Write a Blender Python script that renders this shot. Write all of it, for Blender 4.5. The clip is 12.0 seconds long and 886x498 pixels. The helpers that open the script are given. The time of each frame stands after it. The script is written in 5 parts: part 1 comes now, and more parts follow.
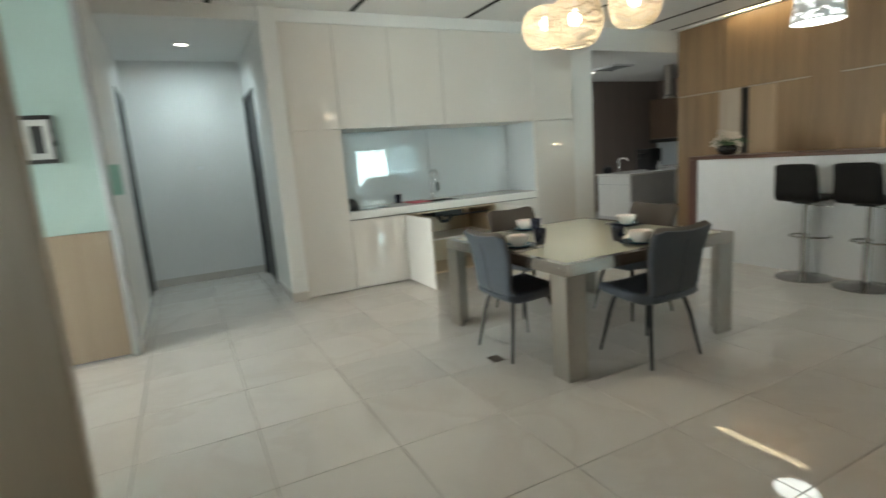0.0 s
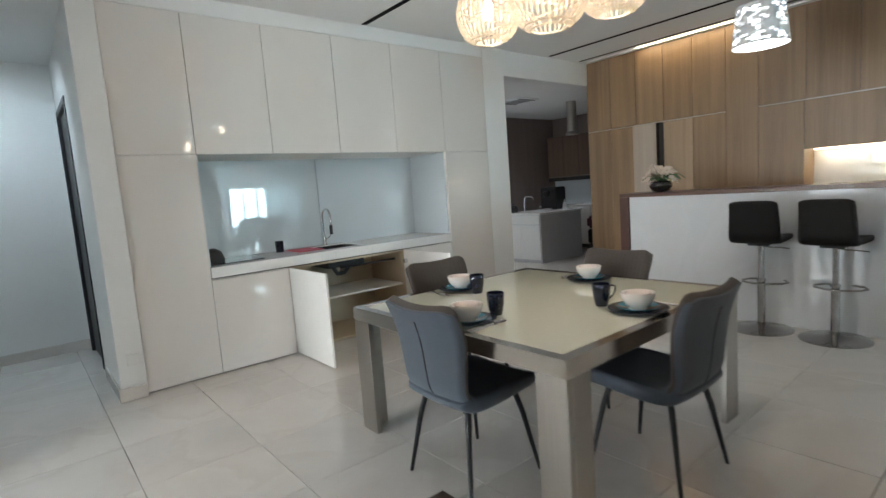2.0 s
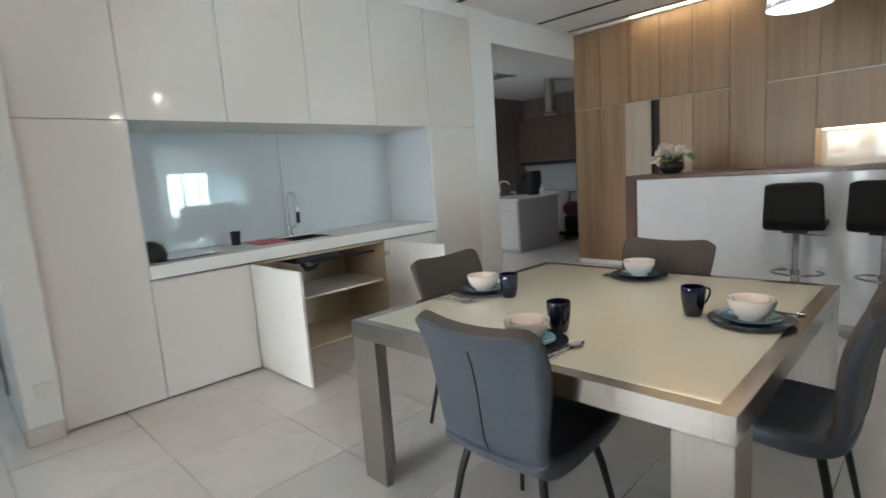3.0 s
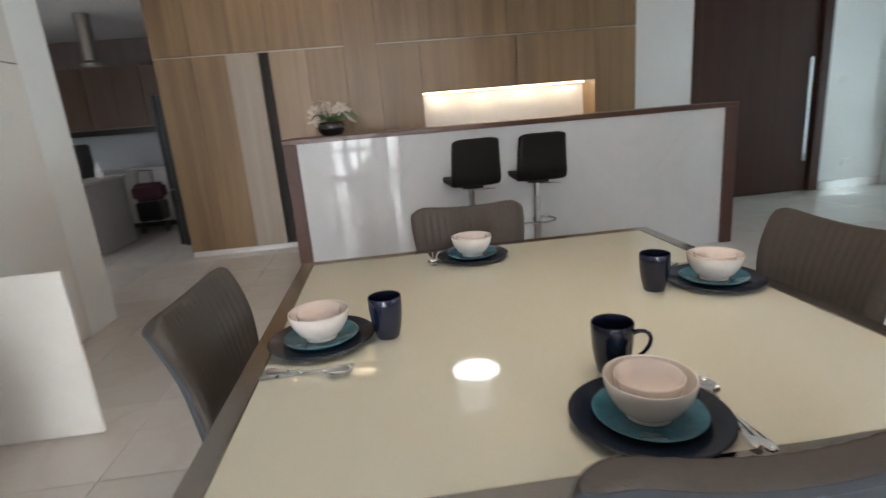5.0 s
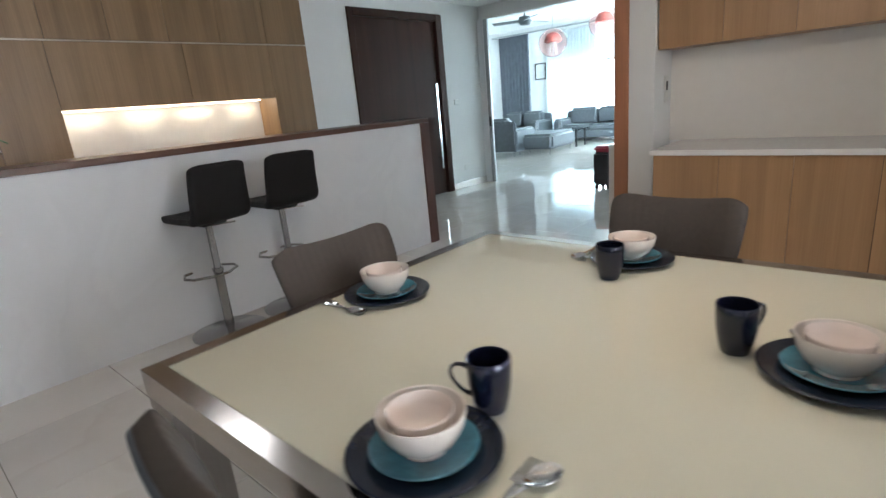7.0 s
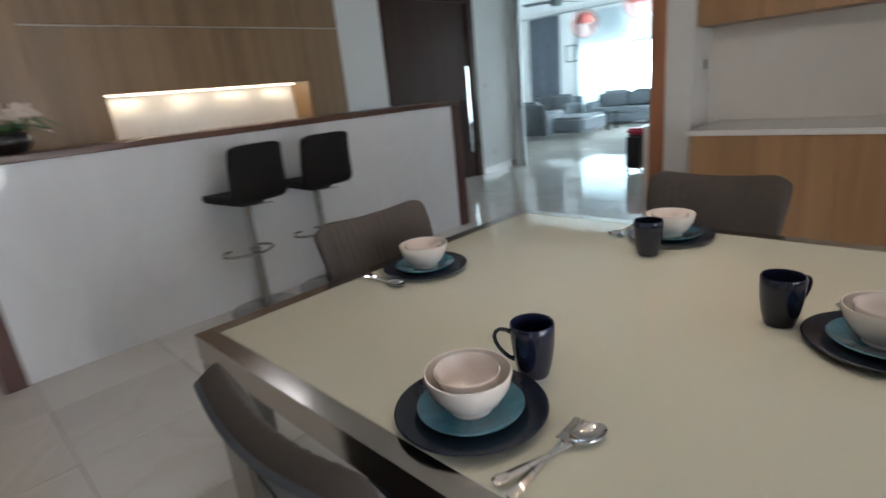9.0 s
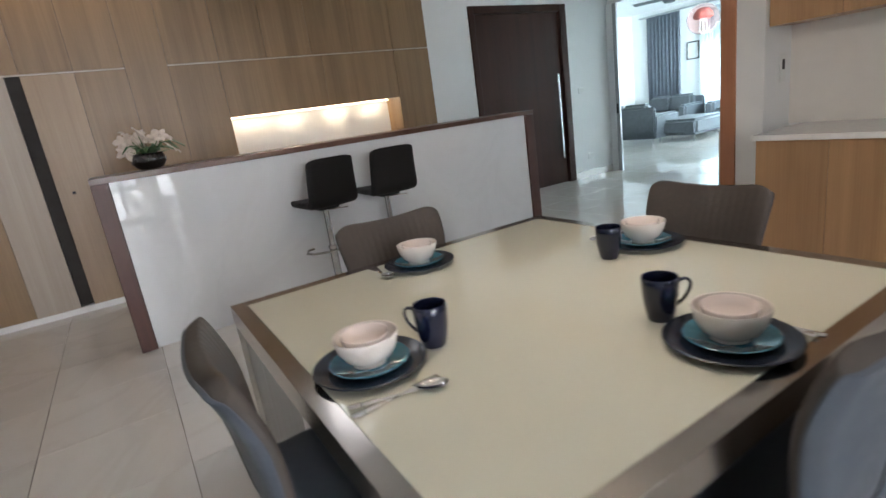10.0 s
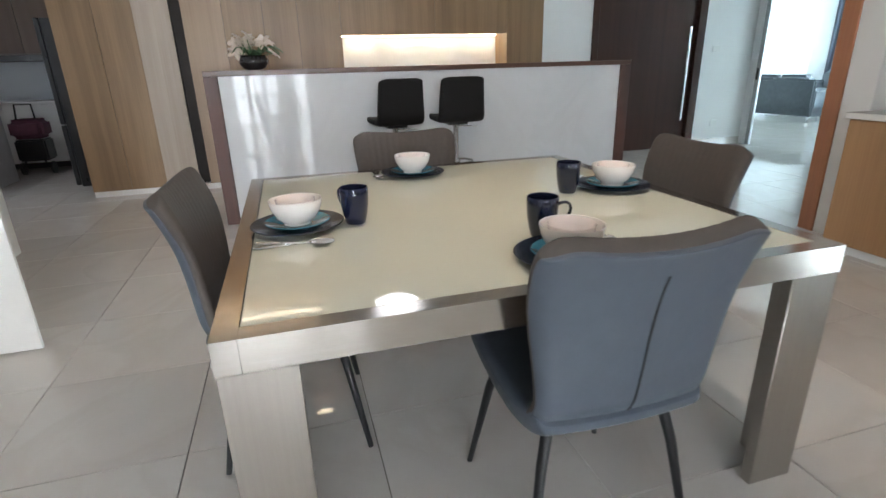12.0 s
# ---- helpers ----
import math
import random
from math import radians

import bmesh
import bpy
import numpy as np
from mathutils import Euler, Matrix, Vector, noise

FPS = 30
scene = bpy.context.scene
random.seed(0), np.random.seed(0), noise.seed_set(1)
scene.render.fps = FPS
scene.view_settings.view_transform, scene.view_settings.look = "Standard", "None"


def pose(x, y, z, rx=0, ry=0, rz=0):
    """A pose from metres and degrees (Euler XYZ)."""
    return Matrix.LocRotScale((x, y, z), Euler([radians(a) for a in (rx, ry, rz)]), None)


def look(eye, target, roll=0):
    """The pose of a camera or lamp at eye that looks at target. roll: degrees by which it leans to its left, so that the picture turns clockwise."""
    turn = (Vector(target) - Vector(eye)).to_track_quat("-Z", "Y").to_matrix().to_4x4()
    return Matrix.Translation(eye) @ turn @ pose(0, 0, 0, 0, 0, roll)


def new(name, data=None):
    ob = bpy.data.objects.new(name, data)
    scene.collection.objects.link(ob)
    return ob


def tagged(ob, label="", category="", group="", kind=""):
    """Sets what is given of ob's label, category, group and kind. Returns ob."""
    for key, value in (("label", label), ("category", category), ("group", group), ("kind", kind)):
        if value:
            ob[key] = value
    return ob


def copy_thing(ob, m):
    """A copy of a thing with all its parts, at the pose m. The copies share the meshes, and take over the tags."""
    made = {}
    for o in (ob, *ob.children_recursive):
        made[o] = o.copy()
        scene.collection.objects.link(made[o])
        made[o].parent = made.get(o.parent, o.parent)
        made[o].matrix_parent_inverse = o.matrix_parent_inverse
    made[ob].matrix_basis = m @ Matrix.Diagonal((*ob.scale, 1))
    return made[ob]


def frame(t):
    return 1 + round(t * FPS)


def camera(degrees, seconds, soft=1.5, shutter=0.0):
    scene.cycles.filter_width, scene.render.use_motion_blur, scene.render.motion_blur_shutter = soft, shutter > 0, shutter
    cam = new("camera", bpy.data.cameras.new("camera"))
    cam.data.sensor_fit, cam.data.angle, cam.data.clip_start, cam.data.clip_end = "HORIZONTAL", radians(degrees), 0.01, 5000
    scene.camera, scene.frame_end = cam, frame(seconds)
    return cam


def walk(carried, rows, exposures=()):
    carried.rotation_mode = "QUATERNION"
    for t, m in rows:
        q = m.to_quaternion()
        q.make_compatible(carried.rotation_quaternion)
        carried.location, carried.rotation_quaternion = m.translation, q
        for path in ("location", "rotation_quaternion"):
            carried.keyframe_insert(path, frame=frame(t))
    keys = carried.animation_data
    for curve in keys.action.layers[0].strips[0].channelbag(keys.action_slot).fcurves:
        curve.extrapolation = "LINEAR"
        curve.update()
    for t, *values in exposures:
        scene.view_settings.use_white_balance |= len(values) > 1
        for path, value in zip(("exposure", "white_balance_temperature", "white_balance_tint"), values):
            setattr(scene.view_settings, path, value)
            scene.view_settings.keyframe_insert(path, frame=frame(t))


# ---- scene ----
cam = camera(81.5, 12.0, shutter=0.5)
PATH = [
    (0, (-1.937, -2.319, 1.406), (-1.063, -0.553, 1.062), -4.4),
    (0.5, (-1.79, -2.063, 1.363), (-0.565, -0.515, 1.04), -4.6),
    (1, (-1.687, -1.803, 1.374), (-0.345, -0.347, 1.091), -4.9),
    (1.5, (-1.488, -1.517, 1.367), (-0.215, 0.008, 1.141), -5.0),
    (2, (-1.46, -1.125, 1.381), (-0.198, 0.41, 1.156), -4.2),
    (2.5, (-1.368, -0.734, 1.362), (-0.046, 0.746, 1.118), -4.3),
    (3, (-1.253, -0.329, 1.345), (0.147, 1.07, 1.059), -4.0),
    (3.5, (-1.141, 0.071, 1.335), (0.54, 1.093, 0.972), -5.3),
    (3.7, (-1.047, 0.22, 1.321), (0.733, 1.038, 0.915), -5.9),
    (5.3, (-0.547, 1.268, 1.303), (1.353, 0.867, 0.823), -4.6),
    (5.5, (-0.498, 1.351, 1.302), (1.365, 0.788, 0.843), -4.7),
    (6, (-0.329, 1.568, 1.305), (1.386, 0.651, 0.836), -4.9),
    (6.5, (-0.088, 1.694, 1.275), (1.42, 0.466, 0.807), -4.4),
    (7, (0.12, 1.88, 1.334), (1.414, 0.457, 0.788), -5.3),
    (7.2, (0.213, 1.926, 1.312), (1.482, 0.477, 0.775), -4.9),
    (8.8, (0.232, 1.94, 1.301), (1.462, 0.486, 0.693), -5.8),
    (9, (0.127, 1.934, 1.31), (1.489, 0.593, 0.722), -5.8),
    (9.5, (-0.165, 1.909, 1.329), (1.412, 0.806, 0.788), -9.2),
    (10, (-0.417, 1.75, 1.323), (1.245, 0.766, 0.806), -8.1),
    (10.5, (-0.695, 1.57, 1.333), (1.006, 0.714, 0.721), -6.2),
    (11, (-0.915, 1.478, 1.309), (0.868, 0.827, 0.68), -4.0),
    (11.5, (-1.029, 1.322, 1.251), (0.79, 0.801, 0.604), -1.7),
    (12, (-0.903, 1.338, 1.2), (0.908, 0.818, 0.528), -1.6),
]
walk(cam, [(t, look(eye, target, roll)) for t, eye, target, roll in PATH], [(0, -0.22, 7000, 2), (0.5, -0.15, 6700, 5), (1, -0.12, 6550, 8), (2, -0.14, 6450, 9), (3, -0.11, 6450, 10), (3.5, -0.16, 6600, 12), (5.5, -0.11, 6700, 14), (7, -0.10, 6450, 14), (9, -0.50, 6450, 14), (9.5, -0.33, 6550, 15), (10.5, 0.03, 6450, 14), (11, 0.06, 6400, 13), (12, 0.16, 6350, 12)])

# world, sun and the large lights
world = bpy.data.worlds.new("sky")
scene.world = world
world.use_nodes = True
wn = world.node_tree.nodes
sky = wn.new("ShaderNodeTexSky")
sky.sky_type = "NISHITA"
sky.sun_disc = False
sky.sun_elevation, sky.sun_rotation = radians(58), radians(27)
world.node_tree.links.new(sky.outputs["Color"], wn["Background"].inputs["Color"])
wn["Background"].inputs["Strength"].default_value = 0.12


def lamp(name, kind, energy, m, colour=(1, 1, 1), size=0.1, size_y=None, spread=180):
    data = bpy.data.lights.new(name, kind)
    data.energy, data.color = energy, colour
    if kind == "AREA":
        data.shape = "RECTANGLE"
        data.size, data.size_y, data.spread = size, size_y or size, radians(spread)
    elif kind == "SUN":
        data.angle = size
    elif kind == "SPOT":
        data.spot_size, data.spot_blend, data.shadow_soft_size = radians(165), 1.0, size
    else:
        data.shadow_soft_size = size
    ob = new(name, data)
    ob.matrix_world = m
    return ob


lamp("sun", "SUN", 2.5, look((0, 0, 9), (-2.6, -5.0, 0)), (1, 0.95, 0.88), radians(0.6))
DAY = (0.92, 0.96, 1.0)
lamp("window_light", "AREA", 100, look((-4.80, 1.92, 1.25), (0, 2.5, 0.95)), DAY, 1.08, 2.4, 105)
lamp("window_light", "AREA", 28, look((-4.80, 0.96, 1.25), (0, 1.5, 0.95)), DAY, 0.32, 2.4, 105)
# fill lamp in an invented opening of the south wall
lamp("window_light", "AREA", 20, look((-3.4, -4.98, 1.215), (-2.6, 0, 1.2)), DAY, 0.86, 0.66)
lamp("window_light", "AREA", 300, look((5.76, -12.3, 1.28), (5.5, 0, 1.2)), (0.62, 0.88, 1.0), 1.16, 1.55)
lamp("window_light", "AREA", 560, look((7.16, -12.3, 1.28), (6.6, 0, 1.2)), (0.62, 0.88, 1.0), 1.55, 1.55)
# added fill from an unseen side opening, brightens the living room's east wall
lamp("window_light", "AREA", 380, look((1.62, -8.75, 1.45), (9, -12.6, 2.0)), (0.66, 0.90, 1.0), 2.4, 1.9, 100)
# added spot that lifts the island; the kitchen's own downlights are off
for kx, ky in ((5.2, 5.3),):
    lamp("kitchen_fill_spot", "SPOT", 42, look((kx, ky, 2.765), (kx + 0.02, ky, 0)), DAY, 0.05)
# kitchen fill through an opening made up in the unseen west wall
lamp("window_light", "AREA", 22, look((3.34, 5.4, 1.6), (6, 5.2, 1.7)), (0.86, 0.92, 1.0), 1.35, 1.2)
GLOBES = [(0.67, 0.93, 2.17), (0.41, 0.32, 2.04), (0.94, 0.33, 2.185)]
for gx, gy, gz in GLOBES:
    lamp("pendant_bulb", "POINT", 16, pose(gx, gy, gz + 0.165), (1, 0.87, 0.72), 0.035)
lamp("pendant_bulb", "POINT", 18, pose(3.49, 0.54, 2.52), (0.85, 0.93, 1.0), 0.05)
for ny in (-1.02, -0.53, -0.04, 0.45):
    lamp("niche_strip", "AREA", 1.5, pose(5.405, ny, 1.526, 0, 18, 0), (1, 0.80, 0.52), 0.03, 0.26)
lamp("cove_strip", "AREA", 2.2, pose(4.98, 1.87, 3.035, 0, -35, 0), (1, 0.80, 0.52), 0.03, 1.2)
lamp("hall_downlight", "SPOT", 88, look((-1.69, 4.45, 2.885), (-1.69, 5.2, 0)), (0.70, 0.88, 1.0), 0.05)


# materials
def mat(name, colour, rough=0.5, metal=0.0, grain=0.06, scale=12.0, stretch=(1, 1, 1), bump=0.0, fine=120.0, coat=0.0, rnd=0.0, rough_var=0.08):
    m = bpy.data.materials.new(name)
    m.use_nodes = True
    nt = m.node_tree
    n, l = nt.nodes, nt.links
    b = n["Principled BSDF"]
    tc = n.new("ShaderNodeTexCoord")
    mp = n.new("ShaderNodeMapping")
    mp.inputs["Scale"].default_value = stretch
    l.new(tc.outputs["Object"], mp.inputs["Vector"])
    big = n.new("ShaderNodeTexNoise")
    big.inputs["Scale"].default_value, big.inputs["Detail"].default_value = scale, 6
    small = n.new("ShaderNodeTexNoise")
    small.inputs["Scale"].default_value, small.inputs["Detail"].default_value = fine, 3
    l.new(mp.outputs[0], big.inputs["Vector"])
    l.new(mp.outputs[0], small.inputs["Vector"])
    add = n.new("ShaderNodeMath")
    add.operation = "MULTIPLY_ADD"
    add.inputs[1].default_value = 0.4
    l.new(small.outputs["Fac"], add.inputs[0])
    l.new(big.outputs["Fac"], add.inputs[2])
    val = add.outputs[0]
    if rnd:
        oi = n.new("ShaderNodeObjectInfo")
        ma = n.new("ShaderNodeMath")
        ma.operation = "MULTIPLY_ADD"
        ma.inputs[1].default_value = rnd
        l.new(oi.outputs["Random"], ma.inputs[0])
        l.new(val, ma.inputs[2])
        val = ma.outputs[0]
    ramp = n.new("ShaderNodeMapRange")
    ramp.inputs["From Min"].default_value, ramp.inputs["From Max"].default_value = 0.4, 1.0 + rnd
    ramp.inputs["To Min"].default_value, ramp.inputs["To Max"].default_value = 1 - grain, 1 + grain
    l.new(val, ramp.inputs["Value"])
    mul = n.new("ShaderNodeVectorMath")
    mul.operation = "SCALE"
    mul.inputs[0].default_value = colour
    l.new(ramp.outputs[0], mul.inputs["Scale"])
    l.new(mul.outputs[0], b.inputs["Base Color"])
    rr = n.new("ShaderNodeMapRange")
    rr.inputs["To Min"].default_value, rr.inputs["To Max"].default_value = rough * (1 - rough_var * 3), rough * (1 + rough_var * 3)
    l.new(big.outputs["Fac"], rr.inputs["Value"])
    l.new(rr.outputs[0], b.inputs["Roughness"])
    b.inputs["Metallic"].default_value = metal
    b.inputs["Coat Weight"].default_value, b.inputs["Coat Roughness"].default_value = coat, 0.015
    if bump:
        bp = n.new("ShaderNodeBump")
        bp.inputs["Strength"].default_value, bp.inputs["Distance"].default_value = bump, 0.004
        l.new(add.outputs[0], bp.inputs["Height"])
        l.new(bp.outputs[0], b.inputs["Normal"])
    return m


def wood_mat(name, light, dark, rough=0.45, axis=2, coat=0.0):
    m = mat(name, light, rough)
    nt = m.node_tree
    n, l = nt.nodes, nt.links
    b = n["Principled BSDF"]
    tc = n.new("ShaderNodeTexCoord")
    oi = n.new("ShaderNodeObjectInfo")
    off = n.new("ShaderNodeVectorMath")
    off.operation = "SCALE"
    off.inputs[0].default_value = (13, 7, 5)
    l.new(oi.outputs["Random"], off.inputs["Scale"])
    sh = n.new("ShaderNodeVectorMath")
    l.new(tc.outputs["Object"], sh.inputs[0])
    l.new(off.outputs[0], sh.inputs[1])
    mp = n.new("ShaderNodeMapping")
    s = [9.0, 9.0, 9.0]
    s[axis] = 0.35
    mp.inputs["Scale"].default_value = s
    l.new(sh.outputs[0], mp.inputs["Vector"])
    a = n.new("ShaderNodeTexNoise")
    a.inputs["Scale"].default_value, a.inputs["Detail"].default_value, a.inputs["Distortion"].default_value = 1.0, 8, 0.6
    l.new(mp.outputs[0], a.inputs["Vector"])
    mp2 = n.new("ShaderNodeMapping")
    s2 = [150.0, 150.0, 150.0]
    s2[axis] = 2.5
    mp2.inputs["Scale"].default_value = s2
    l.new(sh.outputs[0], mp2.inputs["Vector"])
    f = n.new("ShaderNodeTexNoise")
    f.inputs["Scale"].default_value, f.inputs["Detail"].default_value = 1.0, 2
    l.new(mp2.outputs[0], f.inputs["Vector"])
    add = n.new("ShaderNodeMath")
    add.operation = "MULTIPLY_ADD"
    add.inputs[1].default_value = 0.35
    l.new(f.outputs["Fac"], add.inputs[0])
    l.new(a.outputs["Fac"], add.inputs[2])
    cr = n.new("ShaderNodeValToRGB")
    cr.color_ramp.elements[0].position, cr.color_ramp.elements[1].position = 0.42, 0.92
    cr.color_ramp.elements[0].color, cr.color_ramp.elements[1].color = (*dark, 1), (*light, 1)
    l.new(add.outputs[0], cr.inputs["Fac"])
    l.new(cr.outputs["Color"], b.inputs["Base Color"])
    bp = n.new("ShaderNodeBump")
    bp.inputs["Strength"].default_value, bp.inputs["Distance"].default_value = 0.15, 0.001
    l.new(f.outputs["Fac"], bp.inputs["Height"])
    l.new(bp.outputs[0], b.inputs["Normal"])
    b.inputs["Coat Weight"].default_value = coat
    return m


def marble_mat(name, base, vein, rough=0.06):
    m = mat(name, base, rough)
    nt = m.node_tree
    n, l = nt.nodes, nt.links
    b = n["Principled BSDF"]
    geo = n.new("ShaderNodeNewGeometry")
    oi = n.new("ShaderNodeObjectInfo")
    off = n.new("ShaderNodeVectorMath")
    off.operation = "SCALE"
    off.inputs[0].default_value = (31, 17, 0)
    l.new(oi.outputs["Random"], off.inputs["Scale"])
    sh = n.new("ShaderNodeVectorMath")
    l.new(geo.outputs["Position"], sh.inputs[0])
    l.new(off.outputs[0], sh.inputs[1])
    a = n.new("ShaderNodeTexNoise")
    a.inputs["Scale"].default_value, a.inputs["Detail"].default_value, a.inputs["Distortion"].default_value = 1.1, 10, 0.7
    l.new(sh.outputs[0], a.inputs["Vector"])
    cr = n.new("ShaderNodeValToRGB")
    e = cr.color_ramp.elements
    e[0].position, e[0].color = 0.30, (*[c * 0.93 for c in base], 1)
    e[1].position, e[1].color = 0.75, (*[min(1, c * 1.05) for c in base], 1)
    v = e.new(0.46)
    v.color = (*base, 1)
    v = e.new(0.49)
    v.color = (*vein, 1)
    v = e.new(0.56)
    v.color = (*base, 1)
    l.new(a.outputs["Fac"], cr.inputs["Fac"])
    hs = n.new("ShaderNodeHueSaturation")
    mr = n.new("ShaderNodeMapRange")
    mr.inputs["To Min"].default_value, mr.inputs["To Max"].default_value = 0.95, 1.04
    l.new(oi.outputs["Random"], mr.inputs["Value"])
    l.new(mr.outputs[0], hs.inputs["Value"])
    l.new(cr.outputs["Color"], hs.inputs["Color"])
    l.new(hs.outputs["Color"], b.inputs["Base Color"])
    return m


def glow_mat(name, colour, strength):
    m = bpy.data.materials.new(name)
    m.use_nodes = True
    b = m.node_tree.nodes["Principled BSDF"]
    b.inputs["Base Color"].default_value = (*colour, 1)
    b.inputs["Emission Color"].default_value = (*colour, 1)
    b.inputs["Emission Strength"].default_value = strength
    return m


def glass_mat(name, colour, rough=0.0, ior=1.45):
    m = bpy.data.materials.new(name)
    m.use_nodes = True
    b = m.node_tree.nodes["Principled BSDF"]
    b.inputs["Base Color"].default_value = (*colour, 1)
    b.inputs["Roughness"].default_value, b.inputs["IOR"].default_value = rough, ior
    b.inputs["Transmission Weight"].default_value = 1.0
    return m


WHITE = mat("white_paint", (0.78, 0.78, 0.77), 0.6, grain=0.025, scale=2.5, bump=0.05, fine=260)
CEIL = mat("ceiling_paint", (0.80, 0.80, 0.79), 0.75, grain=0.02, scale=1.5, bump=0.04, fine=300)
MINT = mat("mint_paint", (0.40, 0.535, 0.505), 0.35, grain=0.03, scale=2.0)
GLOSS = mat("white_lacquer", (0.735, 0.70, 0.665), 0.035, grain=0.02, scale=1.2, rnd=0.1, coat=0.4)
# near-black colour that stands in for shade in seams, gaps and recesses
EDGE = mat("shadow_gap", (0.035, 0.03, 0.027), 0.8, grain=0.1)
INNER = mat("melamine_white", (0.74, 0.72, 0.68), 0.4, grain=0.03)
BACKGLASS = mat("white_back_painted_glass", (0.63, 0.68, 0.71), 0.012, grain=0.02, scale=1.0, coat=0.6)
BEIGE = mat("beige_melamine", (0.52, 0.415, 0.29), 0.45, grain=0.05, scale=6)
INNERGLOSS = mat("pale_gloss_panel", (0.80, 0.76, 0.71), 0.03, grain=0.02)
QUARTZ = mat("white_quartz", (0.80, 0.79, 0.77), 0.15, grain=0.03, scale=30)
OAK = wood_mat("light_oak_laminate", (0.285, 0.182, 0.096), (0.165, 0.100, 0.050), 0.42)
PALEOAK = wood_mat("bleached_oak_laminate", (0.36, 0.25, 0.155), (0.25, 0.165, 0.098), 0.42)
PALE = wood_mat("pale_oak_laminate", (0.42, 0.35, 0.285), (0.32, 0.255, 0.195), 0.42)
TAN = wood_mat("tan_oak_laminate", (0.31, 0.245, 0.18), (0.25, 0.19, 0.135), 0.42)
ORANGE = wood_mat("honey_oak_veneer", (0.43, 0.25, 0.125), (0.31, 0.172, 0.082), 0.38)
STRIPTRIM = mat("pale_champagne_metal", (0.52, 0.45, 0.37), 0.35, 0.3, grain=0.05)
WALNUT = wood_mat("dark_walnut_veneer", (0.095, 0.036, 0.026), (0.050, 0.020, 0.015), 0.5)
WALNUT_H = wood_mat("dark_walnut_edge", (0.115, 0.052, 0.034), (0.066, 0.030, 0.020), 0.38, axis=1, coat=0.05)
DOORBROWN = wood_mat("dark_brown_door_veneer", (0.050, 0.019, 0.012), (0.030, 0.012, 0.008), 0.5)
HALLDOOR = mat("charcoal_door_veneer", (0.022, 0.022, 0.026), 0.45, grain=0.2, scale=4, stretch=(6, 6, 0.4))
TRIM = wood_mat("terracotta_wood_trim", (0.46, 0.20, 0.10), (0.33, 0.13, 0.065), 0.4)
TILE = marble_mat("polished_marble_tile", (0.64, 0.60, 0.558), (0.605, 0.56, 0.515), 0.03)
TILE.node_tree.nodes["Principled BSDF"].inputs["IOR"].default_value = 1.68
GROUT = mat("grout", (0.24, 0.21, 0.18), 0.8, grain=0.15, scale=40)
BARSTONE = marble_mat("polished_white_stone", (0.70, 0.715, 0.735), (0.675, 0.69, 0.71), 0.025)
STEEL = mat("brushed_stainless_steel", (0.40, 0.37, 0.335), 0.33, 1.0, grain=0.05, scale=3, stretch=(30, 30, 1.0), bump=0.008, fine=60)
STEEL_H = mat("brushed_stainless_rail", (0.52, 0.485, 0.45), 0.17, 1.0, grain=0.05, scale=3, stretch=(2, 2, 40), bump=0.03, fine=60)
# darker copy of CHROME, toned down against reflections of the white surroundings
DARKCHROME = mat("dark_chrome", (0.36, 0.35, 0.345), 0.14, 1.0, grain=0.06)
CHROME = mat("chrome", (0.72, 0.72, 0.73), 0.07, 1.0, grain=0.02)
CREAM = mat("cream_back_painted_glass", (0.62, 0.61, 0.505), 0.045, grain=0.012, scale=2, coat=0.5)
FABRIC = mat("grey_woven_fabric", (0.061, 0.049, 0.042), 0.85, grain=0.22, scale=60, bump=0.35, fine=700)
LEATHER = mat("charcoal_leatherette", (0.053, 0.064, 0.080), 0.5, grain=0.12, scale=25, bump=0.25, fine=500)
PIPING = mat("black_piping", (0.012, 0.012, 0.014), 0.5)
for m in (DOORBROWN,):
    m.node_tree.nodes["Principled BSDF"].inputs["Specular IOR Level"].default_value = 0.2
BLACKMETAL = mat("black_powder_coat", (0.010, 0.010, 0.011), 0.38, 0.2, grain=0.1, scale=30)
BLACKLEATHER = mat("black_leather", (0.008, 0.007, 0.007), 0.6, grain=0.25, scale=30, bump=0.3, fine=350)
BLACKLEATHER.node_tree.nodes["Principled BSDF"].inputs["Specular IOR Level"].default_value = 0.2
NAVY = mat("navy_stoneware", (0.012, 0.017, 0.032), 0.22, grain=0.25, scale=40)
NAVYMUG = mat("navy_glazed_ceramic", (0.008, 0.011, 0.030), 0.18, grain=0.2, scale=30, coat=0.3)
TEAL = mat("teal_glazed_ceramic", (0.045, 0.16, 0.215), 0.14, grain=0.25, scale=35, coat=0.5)
PORCELAIN = mat("white_porcelain", (0.75, 0.69, 0.64), 0.16, grain=0.02, scale=20, coat=0.4)
PETAL = mat("cream_petal", (0.58, 0.48, 0.40), 0.6, grain=0.1, scale=30)
LEAF = mat("leaf_green", (0.045, 0.11, 0.035), 0.5, grain=0.3, scale=25)
BLACKGLAZE = mat("black_glazed_pot", (0.012, 0.010, 0.010), 0.1, grain=0.2, coat=0.5)
PLASTIC = mat("white_plastic", (0.75, 0.75, 0.73), 0.35, grain=0.02)
RED = mat("red_mat", (0.45, 0.03, 0.06), 0.5, grain=0.15, scale=30)
BLACKPLASTIC = mat("black_plastic", (0.012, 0.012, 0.013), 0.3, grain=0.15)
BRASS = mat("aged_bronze_plate", (0.085, 0.055, 0.04), 0.45, 0.4, grain=0.2, scale=40)
